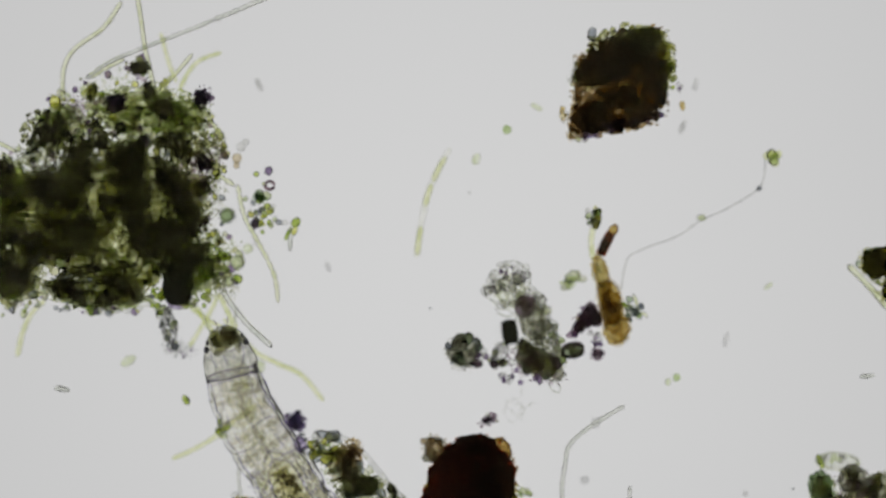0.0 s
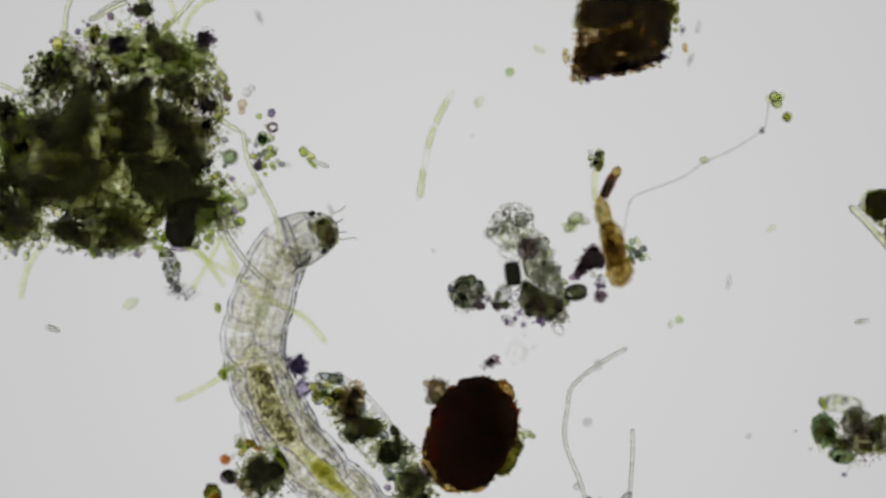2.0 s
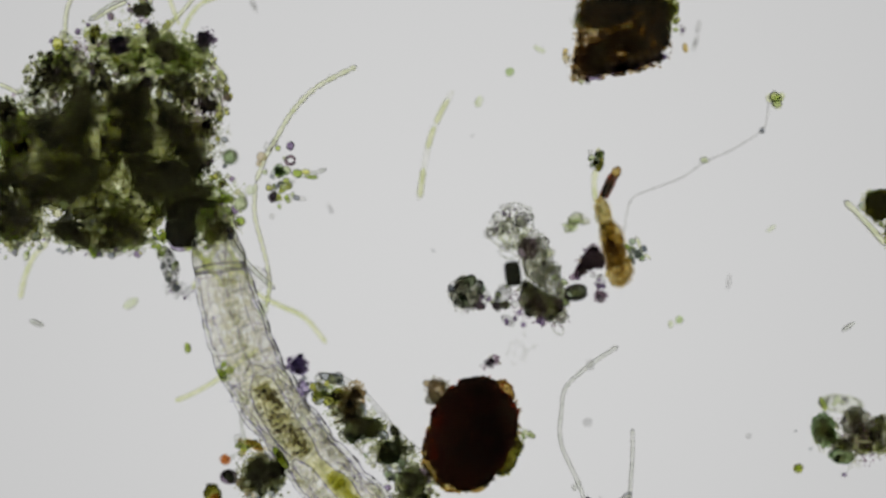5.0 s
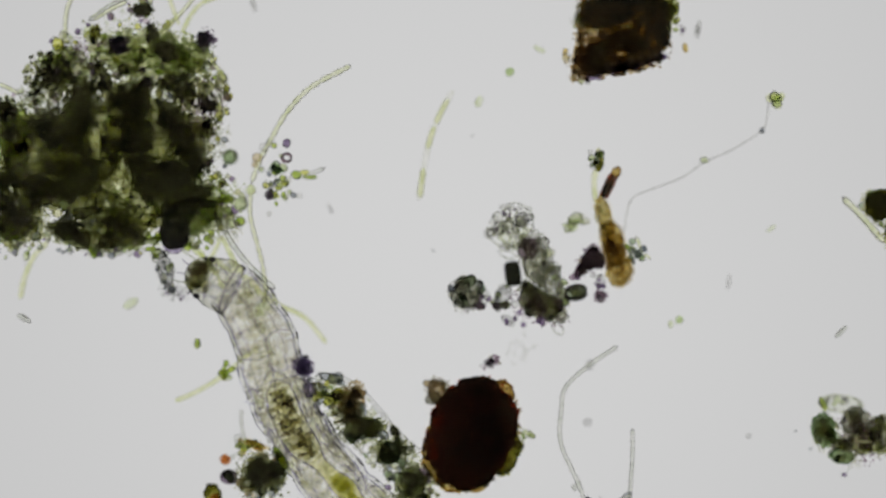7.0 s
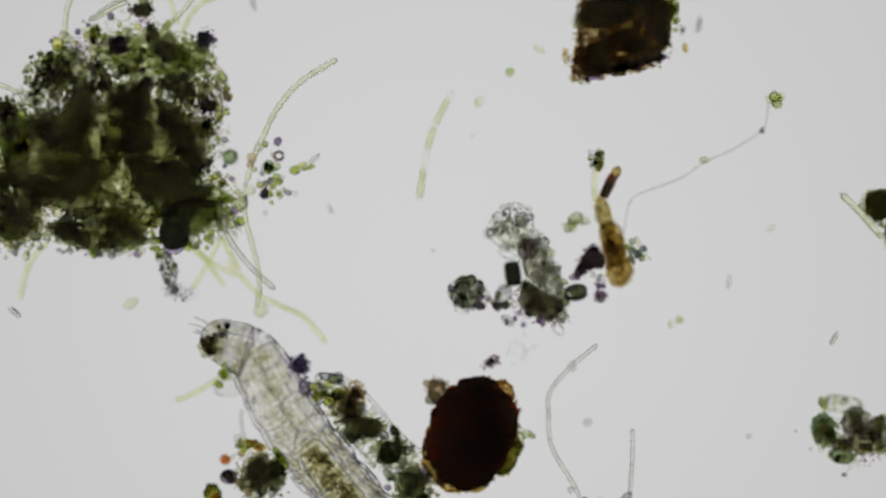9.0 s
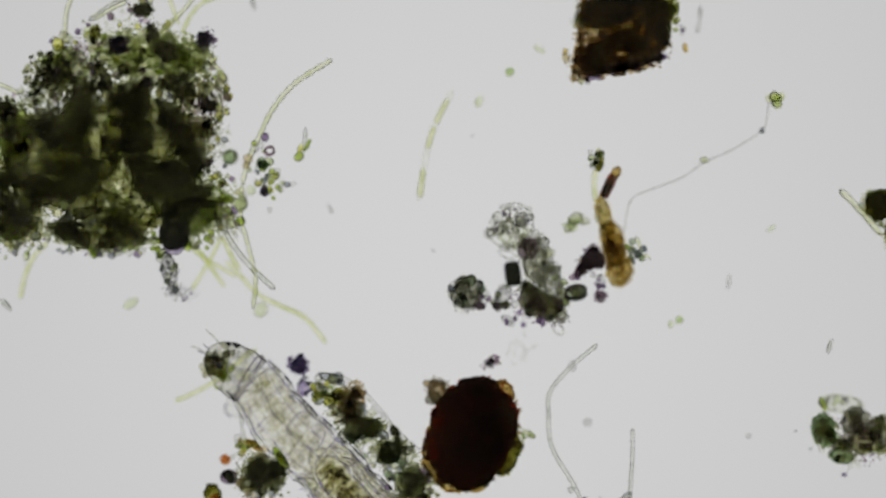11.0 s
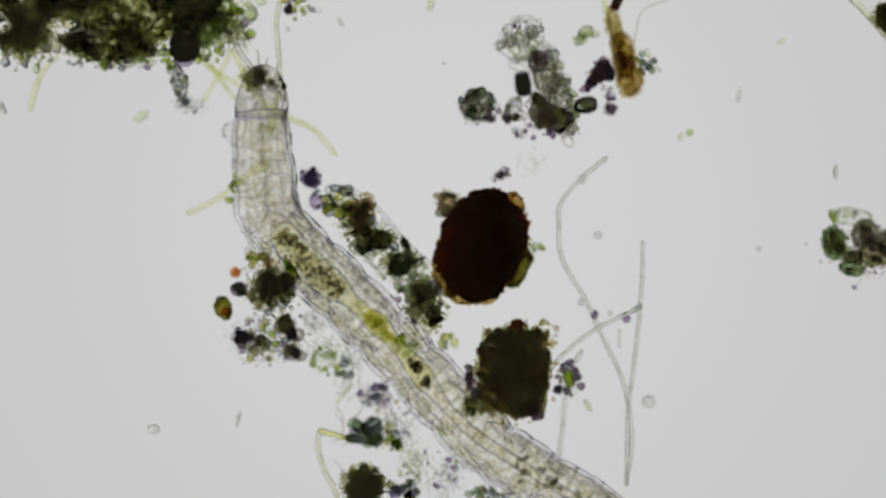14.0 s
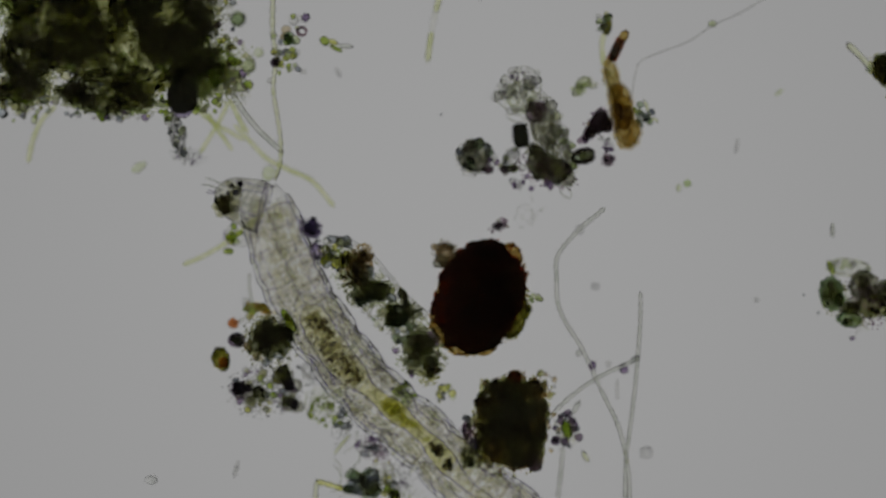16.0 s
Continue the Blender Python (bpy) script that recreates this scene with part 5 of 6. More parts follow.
def rim_cluster():
    rng = random.Random(122)
    o = thing("cell_cluster", 1510, 765, 0, "blue-green and black cluster of plant cells", "cell cluster")
    for i, (x, y, r, ry, m) in enumerate(((1454, 757, 16, 24, "loam"), (1466, 772, 12, 16, "teal"), (1491, 785, 15, 10, "dark"), (1484, 810, 12, 9, "loam"), (1511, 740, 18, 18, "loam"), (1520, 758, 14, 12, "olive"),
                                          (1556, 750, 12, 18, "dark"), (1544, 770, 13, 11, "dark"), (1530, 790, 14, 10, "olive"), (1585, 770, 16, 24, "loam"), (1560, 795, 16, 9, "veil"))):
        blob("plant_cell", "ragged", m, o, x, y, r, ry, 30, rng.uniform(0, 30), 0.7, i)
    scatter(o, rng, 24, 1505, 772, 60, 36, 4, 9, ["ball:husk", "grit:teal", "grit:loam", "ball:husk", "grain:violet", "ball:pale_green"], "cell", 5, 0.2, 5, 50)
    blob("slime", "tissue", "film", o, 1488, 715, 38, 16, 4, 5, 0.3, 1)
    for i, (x, y, r, ry, m, a) in enumerate(((1456, 760, 20, 28, "teal", -10), (1488, 806, 22, 14, "teal", 10), (1512, 745, 24, 24, "smoke", 0), (1490, 786, 20, 12, "smoke", 0), (1530, 780, 30, 22, "mire", 0), (1562, 760, 26, 26, "smoke", 0))):
        blob("plant_cell", "tissue", m, o, x, y, r, ry, 24, a, 0.5, i)
    scatter(o, rng, 8, 1482, 712, 36, 9, 4, 8, ["ball:haze", "ball:haze_green"], "cell", 5, 0, 0, 8)
    blob("leaflet", "ball", "green", o, 1456, 715, 6, 14, 10, -25)
    for i, (x, y, r, ry, m) in enumerate(((1462, 768, 24, 30, "olive"), (1512, 762, 30, 36, "loam"), (1555, 770, 34, 34, "loam"), (1496, 800, 30, 16, "olive"), (1520, 770, 50, 36, "mauve"))):
        blob("silt", "dust", m, o, x, y, r, ry, 60, 15 * i, 0.5, i)
    strand(o, "thread", [(1520, 806), (1545, 804), (1575, 806)], 1.6, "hypha", 20)
    strand(o, "thread", [(1508, 818), (1502, 828), (1496, 838)], 1.0, "hypha", 20)
    blob("grain", "grain", "violet", o, 1494, 840, 5, 4, 10)
    return o


edge_clump()
rim_cluster()
EDGE_THREAD = filament([(1502, 366), (1525, 388), (1550, 415), (1575, 445)], 6.5, "filament", 16, 0, "pale green thread of algae at the field's rim")



# ---- the midge larva ----
# Along the body, micrometres behind the head: thorax, midgut, tail.
STRETCHES = ((0.0, 192.0, 5), (192.0, 358.0, 4), (358.0, 982.0, 12))


def dip(s, c, w):
    return math.exp(-((s - c) / w) ** 2)


def girth(s):
    """Half the body's width."""
    r = float(np.interp(s, (-20, 0, 25, 70, 120, 165, 192, 230, 358, 800, 930, 982), (44, 47, 52, 55, 58, 58, 56, 59, 58, 57, 48, 34)))
    for c in (62, 126, 194):
        r -= 2.6 * dip(s, c, 9)
    for c in (276, 358, 440, 530, 630, 734, 838):
        r -= 6.0 * dip(s, c, 13)
    return r


def gut_girth(s):
    return float(np.interp(s, (186, 194, 206, 230, 300, 335, 352, 366, 400, 420, 442, 458, 500, 528, 560, 588, 625, 700, 982),
                           (3, 15, 23, 26, 27, 24, 17, 12, 14, 18, 19, 13, 12, 18, 18, 12, 8, 10, 6)))


def gut_sway(s):
    return 0.0 if s < 192 else 5 * math.sin((s - 192) / 55) * min(1, (s - 192) / 60)


def waver(s, k, width=20.0):
    return noise.noise(Vector((s / width, k * 7.31, 0.5)))


def lathe_bm(s0, s1, radius, sway=None, flat=0.9, wrinkle=0.0, seed=0, rows=10, sides=32, caps=False):
    """A stretch of the body between two places along it, head end towards +x, its middle at nought."""
    bm, rings, mid = bmesh.new(), [], (s0 + s1) / 2
    for i in range(rows + 1):
        s = s0 + (s1 - s0) * i / rows
        r, off = radius(s), sway(s) if sway else 0.0
        ring = []
        for k in range(sides):
            a = k * math.tau / sides
            n = 1 + wrinkle * noise.noise(Vector((s / 26, math.cos(a) * 1.7 + seed * 3.1, math.sin(a) * 1.7)))
            ring.append(bm.verts.new(Vector((mid - s, off + math.cos(a) * r * n, math.sin(a) * r * n * flat)) * UM))
        rings.append(ring)
    for a, b in zip(rings, rings[1:]):
        for k in range(sides):
            bm.faces.new((a[k], b[k], b[(k + 1) % sides], a[(k + 1) % sides]))
    if caps:
        bm.faces.new(rings[0])
        bm.faces.new(rings[-1])
    bmesh.ops.recalc_face_normals(bm, faces=bm.faces)
    return bm


def sub(name, me, parent, x, y, z, size=(1, 1, 1), turn=(0, 0, 0), label=""):
    """A part inside a body ring, in micrometres of its own space."""
    ob = new(name, me)
    ob.parent = parent
    ob.location = Vector((x, y, z)) * UM
    ob.scale, ob.rotation_euler = size, turn
    if label:
        ob["label"] = label
    return ob


def inner_strand(parent, name, pts, radius, material, seed=0, wobble=0.25, sides=10, cap=True):
    line = smooth_line([Vector(q) * UM for q in pts], 5 * UM)
    return sub(name, mesh_of(name, tube_bm(line, radius * UM, sides, cap, 0, wobble, seed), M[material]), parent, 0, 0, 0)


def larva_head(larva):
    bm = bmesh.new()
    rows, sides, rings = 24, 40, []
    for i in range(rows + 1):
        s = i / rows
        r = 48 * (1 - s ** 3.0) ** 0.5 * (0.95 + 0.05 * math.sin(min(1, s * 1.8) * math.pi))
        if s > 0.97:
            r = max(r, 6)
        ring = []
        for k in range(sides):
            a = k * math.tau / sides
            n = 1 + 0.05 * noise.noise(Vector((s * 4, math.cos(a) * 1.6, math.sin(a) * 1.6)))
            ring.append(bm.verts.new(Vector((-46 + 94 * s, math.cos(a) * r * n, math.sin(a) * r * n * 0.95)) * UM))
        rings.append(ring)
    for a, b in zip(rings, rings[1:]):
        for k in range(sides):
            bm.faces.new((a[k], b[k], b[(k + 1) % sides], a[(k + 1) % sides]))
    bm.faces.new(rings[-1][::-1])
    bmesh.ops.recalc_face_normals(bm, faces=bm.faces)
    h = new("head", mesh_of("head", bm, M["head_skin"]))
    h.parent = larva
    h["label"] = "clear rounded head capsule with a dark collar"
    rng = random.Random(7)
    # the collar dips towards the belly
    ring = [Vector((-38 + 8 * math.sin(a) + rng.uniform(-1, 1), 45.5 * math.cos(a), 43 * math.sin(a))) for a in [k * math.tau / 30 for k in range(31)]]
    inner_strand(h, "collar", ring, 1.7, "rim", 1, 0.35, 8)
    ring = [Vector((-44 + 4 * math.sin(a + 0.6) + rng.uniform(-2, 2), 44 * math.cos(a), 42 * math.sin(a))) for a in [k * math.tau / 30 for k in range(31)]]
    inner_strand(h, "collar", ring, 1.0, "crease_edge", 2, 0.35, 8)
    for sx, sy, sz, r in ((12, 35, 16, 6.5), (24, 31, 10, 4.2), (12, -35, 16, 6.5), (24, -31, 10, 4.2)):
        sub("eye_spot", lump("ball", "eye", 1), h, sx, sy, sz, (r, r * 0.8, r * 0.8))
    # mouthparts on the belly side
    for i in range(30):
        m = ("chitin", "gruel", "food", "food", "meal", "food")[i % 6]
        sub("mouthpart", lump("morsel", m, i % 5), h, max(2, min(38, 22 + rng.gauss(0, 10))), rng.uniform(-26, 26), rng.uniform(-34, -4),
            (rng.uniform(5, 10), rng.uniform(4, 9), rng.uniform(4, 8)), (rng.uniform(0, 3), 0, rng.uniform(0, 3)))
    for i in range(16):
        m = ("food", "gut", "fat", "chitin")[i % 4]
        sub("mouthpart", lump("grit", m, i % 5), h, 26 + rng.uniform(-20, 12), rng.uniform(-24, 24), rng.uniform(-12, 18),
            (rng.uniform(5, 10), rng.uniform(4, 8), 6), (0, 0, rng.uniform(0, 3)))
    sub("jaw", lump("tissue", "food", 2), h, 22, 0, -21, (15, 22, 10))
    for side in (-1, 1):
        inner_strand(h, "mandible", [(18, 16 * side, -20), (34, 17 * side, -18), (45, 8 * side, -12)], 3.6, "chitin", side)
        inner_strand(h, "antenna", [(36, 20 * side, 8), (50, 25 * side, 10), (62, 26 * side, 10), (74, 31 * side, 8)], 1.5, "hypha", side, 0.1, 8)
        inner_strand(h, "bristle", [(44, 9 * side, -4), (54, 10 * side, -6), (62, 13 * side, -6)], 1.1, "rim", side, 0.1, 6)
        inner_strand(h, "head_muscle", [(-40, 22 * side, 6), (-10, 18 * side, 8), (14, 12 * side, 4)], 6.0, "muscle", side, 0.3)
        inner_strand(h, "head_line", [(-38, 14 * side, 30), (-6, 28 * side, 26), (24, 24 * side, 20)], 0.9, "crease_edge", side, 0.3, 6)
        inner_strand(h, "head_line", [(-36, 5 * side, -20), (-14, 7 * side, -16), (6, 12 * side, -16)], 0.8, "crease_edge", side + 4, 0.3, 6)
    inner_strand(h, "head_line", [(4, -38, 8), (0, -14, 14), (3, 12, 12), (-2, 37, 6)], 0.9, "crease_edge", 9, 0.4, 6)
    for i in range(7):
        sub("head_cell", lump("ball", "fat", i % 5), h, rng.uniform(-34, 2), rng.uniform(-26, 26), rng.uniform(-10, 14), (rng.uniform(8, 14), rng.uniform(7, 11), 8), (0, 0, rng.uniform(0, 3)))
    return h


def body_line(seg, name, s0, s1, side, k, radius, material="crease_edge", z=6.0):
    """A fine line along the body that runs on from ring to ring; side gives its distance from the middle."""
    mid, n = (s0 + s1) / 2, 9
    s0, s1 = s0 - (10 if s0 < 400 else 3), s1 + (10 if s0 < 400 else 3)
    pts = [(mid - s, side(s), z + 5 * waver(s, k + 31)) for s in [s0 + (s1 - s0) * j / (n - 1) for j in range(n)]]
    return inner_strand(seg, name, pts, radius, material, k, 0.35, 6, False)


def cross_line(seg, name, mid, s, lo, hi, bow, radius, seed, z=10.0):
    """A line across the body at one place."""
    r = girth(s)
    pts = [(mid - s + bow * (1 - (2 * u - 1) ** 2) + 5 * waver(u * 40, seed), r * (lo + (hi - lo) * u), z + 6 * math.sin(u * math.pi)) for u in [j / 7 for j in range(8)]]
    return inner_strand(seg, name, pts, radius, "crease_edge", seed, 0.4, 6, False)


# cross lines of the thorax: place, from and to over the half width, bow
CROSSINGS = ((5, -0.9, 0.9, 5), (72, 0.3, 0.92, -3), (108, -0.8, 0.05, 9), (134, -0.1, 0.9, -4), (160, -0.75, -0.05, -7), (188, -0.9, 0.9, 3))


def larva_ring(larva, i, s0, s1):
    rng = random.Random(200 + i)
    mid, half = (s0 + s1) / 2, (s1 - s0) / 2
    lap = 11.0 if s0 < 400 else 3.0
    thorax, tail = s1 < 193, s0 > 357
    seg = new("body_segment", mesh_of("body_segment", lathe_bm(s0 - lap, s1 + lap, girth, None, 0.9, 0.03, 1), M["cuticle"]))
    seg.parent = larva
    sub("body_wall", mesh_of("body_wall", lathe_bm(s0 - 2, s1 + 2, lambda s: 0.80 * girth(s), None, 0.9, 0.14, 2), M["flesh"]), seg, 0, 0, 0)
    for side in (-1, 1):
        # violet strand along the silhouette stands in for the dark line of bent light
        body_line(seg, "skin_edge", s0, s1, lambda s: side * (girth(s) * 0.985 + 0.8 * waver(s, side)), side + 2, 0.9, "crease_edge", 0)
        body_line(seg, "skin_fold", s0, s1, lambda s: side * girth(s) * (0.83 + 0.06 * waver(s, side + 5)), side + 5, 0.9)
        if not thorax:
            body_line(seg, "skin_fold", s0, s1, lambda s: side * girth(s) * (0.64 + 0.14 * waver(s, side + 8, 30)), side + 8, 0.5)
    for k, y in enumerate((-0.5, -0.22, 0.02, 0.3, 0.55) if thorax else (-0.55, 0.5)):
        body_line(seg, "muscle", s0, s1, lambda s: girth(s) * (y + 0.07 * waver(s, k + 12, 34)), k + 12, (0.45, 1.2, 0.7, 1.1, 0.45)[k], ("crease_edge", "muscle", "crease_edge", "muscle", "crease_edge")[k], 14)
    if thorax:
        for k, (s, lo, hi, bow) in enumerate(CROSSINGS):
            if s0 <= s < s1:
                cross_line(seg, "thorax_seam", mid, s, lo, hi, bow, 0.75, k)
        body_line(seg, "gullet", s0, s1, lambda s: 3 * waver(s, 40), 40, 5.5, "muscle", 0)
    for c in (276, 358, 440, 530, 630, 734, 838):
        if s0 <= c < s1:
            for side in (-1, 1):
                cross_line(seg, "skin_fold", mid, c, side * 0.55, side * 0.95, 6, 0.8, c)
    # long lobes of fat in a row under the skin
    if not thorax:
        for side in (-1, 1):
            if (i + side) % 3 == 0 and tail:
                continue
            r = girth(mid)
            x, y, rx, ry = rng.uniform(-12, 12), side * r * rng.uniform(0.62, 0.78), half * rng.uniform(0.9, 1.5), rng.uniform(7, 13)
            lobe = sub("fat_lobe", lump("smooth", "fat", (i + side) % 5), seg, x, y, rng.uniform(-8, 8), (rx, ry, 11), (0, 0, rng.uniform(-0.16, 0.16)))
            lobe["label"] = "clear lobe of fat with a thin rim"
        for k in range(5):
            # wavering cell walls between the lobes
            x, y, a = rng.uniform(-half, half), rng.choice((-1, 1)) * girth(mid) * rng.uniform(0.45, 0.85), rng.uniform(-0.7, 0.7)
            pts = [(x + u * math.cos(a), y + u * math.sin(a) + 3 * waver(u, i * 5 + k, 9), 8) for u in (-16, -9, -2, 5, 12, 18)]
            inner_strand(seg, "tissue_fold", pts, rng.uniform(0.5, 0.9), "crease_edge", k, 0.4, 6, False)
    for k in range(6 if thorax else 3):
        y = girth(mid) * rng.uniform(-0.62, 0.62)
        sub("fat_cell", lump("ball", "fat", k % 5), seg, rng.uniform(-half, half), y, rng.uniform(-20, 20), (rng.uniform(8, 19), rng.uniform(5, 9), 7), (0, 0, rng.uniform(-0.4, 0.4)))
    for k in range(14 if thorax else 36):
        side = rng.choice((-1, 1))
        sub("tissue_cell", lump("grit" if k % 3 else "ball", ("muscle", "fat", "lilac", "fat")[k % 4], k % 5), seg, rng.uniform(-half, half), side * girth(mid) * (rng.uniform(0.55, 0.94) if thorax else rng.uniform(0.42, 0.94)), rng.uniform(-14, 14), (rng.uniform(1.6, 4.6), rng.uniform(1.5, 3.2), 3), (0, 0, rng.uniform(-0.5, 0.5)))
    # grainy tissue in the middle and along both flanks
    tagged(sub("grainy_tissue", lump("grains", "fat", i % 5), seg, 0, rng.uniform(-6, 6), rng.uniform(-10, 10), (half * 1.25, girth(mid) * 0.72, 22), (0, 0, rng.uniform(-0.3, 0.3))), kind="stuff")
    for side in (-1, 1):
        for k in range(1 if thorax else 2):
            tagged(sub("grainy_tissue", lump("grains", ("fat", "muscle", "film")[(i + k) % 3], (i + k + side) % 5), seg, rng.uniform(-6, 6), side * girth(mid) * ((0.86 if thorax else 0.74) - 0.26 * k), rng.uniform(-10, 10),
                       (half * 1.1, 6 if thorax else 13, 12), (0, 0, rng.uniform(-0.1, 0.1))), kind="stuff")
    if s1 > 186:
        a, b = max(186.0, s0), s1
        inside = "gut" if s0 < 358 else "hindgut" if s0 < 560 else "fat"
        part_of = mesh_of("gut", lathe_bm(a, b, gut_girth, gut_sway, 0.9, 0.12, 5, 10, 24, a < 190), M[inside])
        me_x = mid - (a + b) / 2
        sub("gut", part_of, seg, me_x, 0, 0)
        for side in (-1, 1):
            body_line(seg, "gut_fold", max(192.0, s0), s1, lambda s: gut_sway(s) + side * gut_girth(s) * (1.0 + 0.06 * waver(s, side + 20)), side + 20, 1.1, "crease_edge", 2)
        if 358 > s0 >= 192:
            lo, hi = max(s0 - 4, 202), min(s1 + 4, 350)
            sub("gut_content", mesh_of("gut_content", lathe_bm(lo, hi, lambda s: gut_girth(s) * (0.58 + 0.22 * waver(s, 60, 15)), gut_sway, 0.8, 0.4, 9, 12, 24), M["gruel"]), seg, mid - (lo + hi) / 2, 0, 0)
            # dark meal down the middle of the midgut, pale fluid round it
            for k in range(46):
                s = rng.uniform(max(s0, 204), min(s1, 346))
                w = 0.40 * gut_girth(s)
                m = ("meal", "meal", "food", "gruel", "gruel")[k % 5]
                off = max(-1.7 * w, min(1.7 * w, rng.gauss(0, w)))
                sub("gut_food", lump("morsel" if k % 3 else "grit", m, k % 5), seg, mid - s, gut_sway(s) + off, rng.uniform(-10, 12), (rng.uniform(2, 6), rng.uniform(2, 5), 3.5), (0, 0, rng.uniform(0, 3)))
        for k in range(26):
            s = rng.gauss(440, 22)
            if s0 <= s < s1 and tail:
                sub("gut_food", lump("morsel", "moss_clear", k % 5), seg, mid - s, gut_sway(s) + rng.gauss(0, 5), rng.uniform(-6, 8), (rng.uniform(5, 9), rng.uniform(4, 8), 6), (0, 0, rng.uniform(0, 3)))
        for k in range(40):
            s = rng.gauss(*((532, 8) if k % 3 else (562, 5)))
            if s0 <= s < s1:
                sub("gut_food", lump("morsel", ("meal", "chitin", "meal", "food")[k % 4], k % 5), seg, mid - s, gut_sway(s) + rng.gauss(0, 5), rng.uniform(-6, 8), (rng.uniform(3, 7), rng.uniform(3, 6), 5), (0, 0, rng.uniform(0, 3)))
        if s0 > 760:
            for k in range(14):
                sub("gut_food", lump("morsel", ("food", "chitin")[k % 2], k % 5), seg, rng.uniform(-half, half), rng.gauss(0, 8), rng.uniform(-6, 8), (rng.uniform(3, 8), rng.uniform(3, 6), 5), (0, 0, rng.uniform(0, 3)))
    return seg


def midge_larva():
    larva = thing("midge_larva", 620, 860, 66, "see-through midge larva with a dark-mouthed head and yellow gut", "larva")
    head = larva_head(larva)
    rings = []
    for lo, hi, n in STRETCHES:
        for k in range(n):
            rings.append(larva_ring(larva, len(rings), lo + (hi - lo) * k / n, lo + (hi - lo) * (k + 1) / n))
    neck = new("neck", mesh_of("neck", lathe_bm(-26, 20, lambda s: 45.0, None, 0.9, 0.04, 7), M["cuticle"]))
    neck.parent = larva
    inner_strand(neck, "muscle", [(-20, 16, 6), (0, 12, 10), (20, 14, 6)], 1.6, "muscle", 2)
    inner_strand(neck, "muscle", [(-20, -18, 6), (0, -14, 10), (20, -12, 6)], 1.6, "muscle", 3)
    # foreleg stump with claws
    leg_bm = lump_bm(33, 0.10, 4, 1.4)
    for v in leg_bm.verts:
        v.co = Vector((v.co.x * 34 + 4 * UM, v.co.y * 25, v.co.z * 18))
    leg = new("proleg", mesh_of("proleg", leg_bm, M["muscle"]))
    leg.parent = larva
    leg["label"] = "stumpy clear foreleg with fine claws"
    for k in range(9):
        a = (k - 4) * 0.22
        inner_strand(leg, "claw", [(36 - abs(k - 4) * 1.6, 14 * math.sin(a), 0), (41 - abs(k - 4) * 1.6, 16 * math.sin(a), 0), (44 - abs(k - 4) * 1.6, 18 * math.sin(a), -3)], 0.7, "rim", k, 0.1, 6)
    return larva, head, neck, rings, leg


LARVA, HEAD, NECK, RINGS, PROLEG = midge_larva()


# ---- drifting cells ----
def drifter(name, r, ry, material, label, x, y, z=20):
    o = thing(name, x, y, 0, label, "cell")
    blob("cell_body", "ball", material, o, x, y, r, ry, z, 0, 0.8, 1)
    if r != ry:
        blob("cell_core", "ball", "haze", o, x, y, r * 0.55, ry * 0.55, z, 0, 0.8, 2)
    else:
        blob("cell_core", "ball", "green", o, x, y, r * 0.6, ry * 0.6, z, 0, 0.8, 2)
    return o


GREEN_BALL = drifter("drifting_cell", 9, 9, "yellow", "round yellow-green cell drifting through the water", 1495, 140)
ROD_A = drifter("drifting_rod", 14, 5.5, "hypha", "pale grey spindle-shaped diatom drifting", 100, 583, 40)
ROD_B = drifter("drifting_rod", 14, 4.5, "hypha", "slim grey diatom turning as it drifts", 1527, 567, 40)
ROD_C = drifter("drifting_rod", 14, 5, "haze", "faint grey diatom out of focus, drifting", 460, 35, 0)
ROD_D = drifter("drifting_rod", 14, 5, "haze", "faint grey diatom out of focus, drifting slowly", 1220, 110, 0)
ROD_E = drifter("drifting_rod", 16, 4, "haze", "slim faint grey diatom lying on the slide", 400, 1075, 10)
SPECK = drifter("drifting_speck", 6, 10, "green", "small yellow-green cell drifting beside the larva", 392, 563, 20)


# ---- what moves ----
def drift(ob, *rows):
    """Rows of seconds, x, y and turn on the slide."""
    walk(ob, [(t, Matrix.Translation(P(x, y)) @ pose(0, 0, 0, 0, 0, a)) for t, x, y, a in rows])


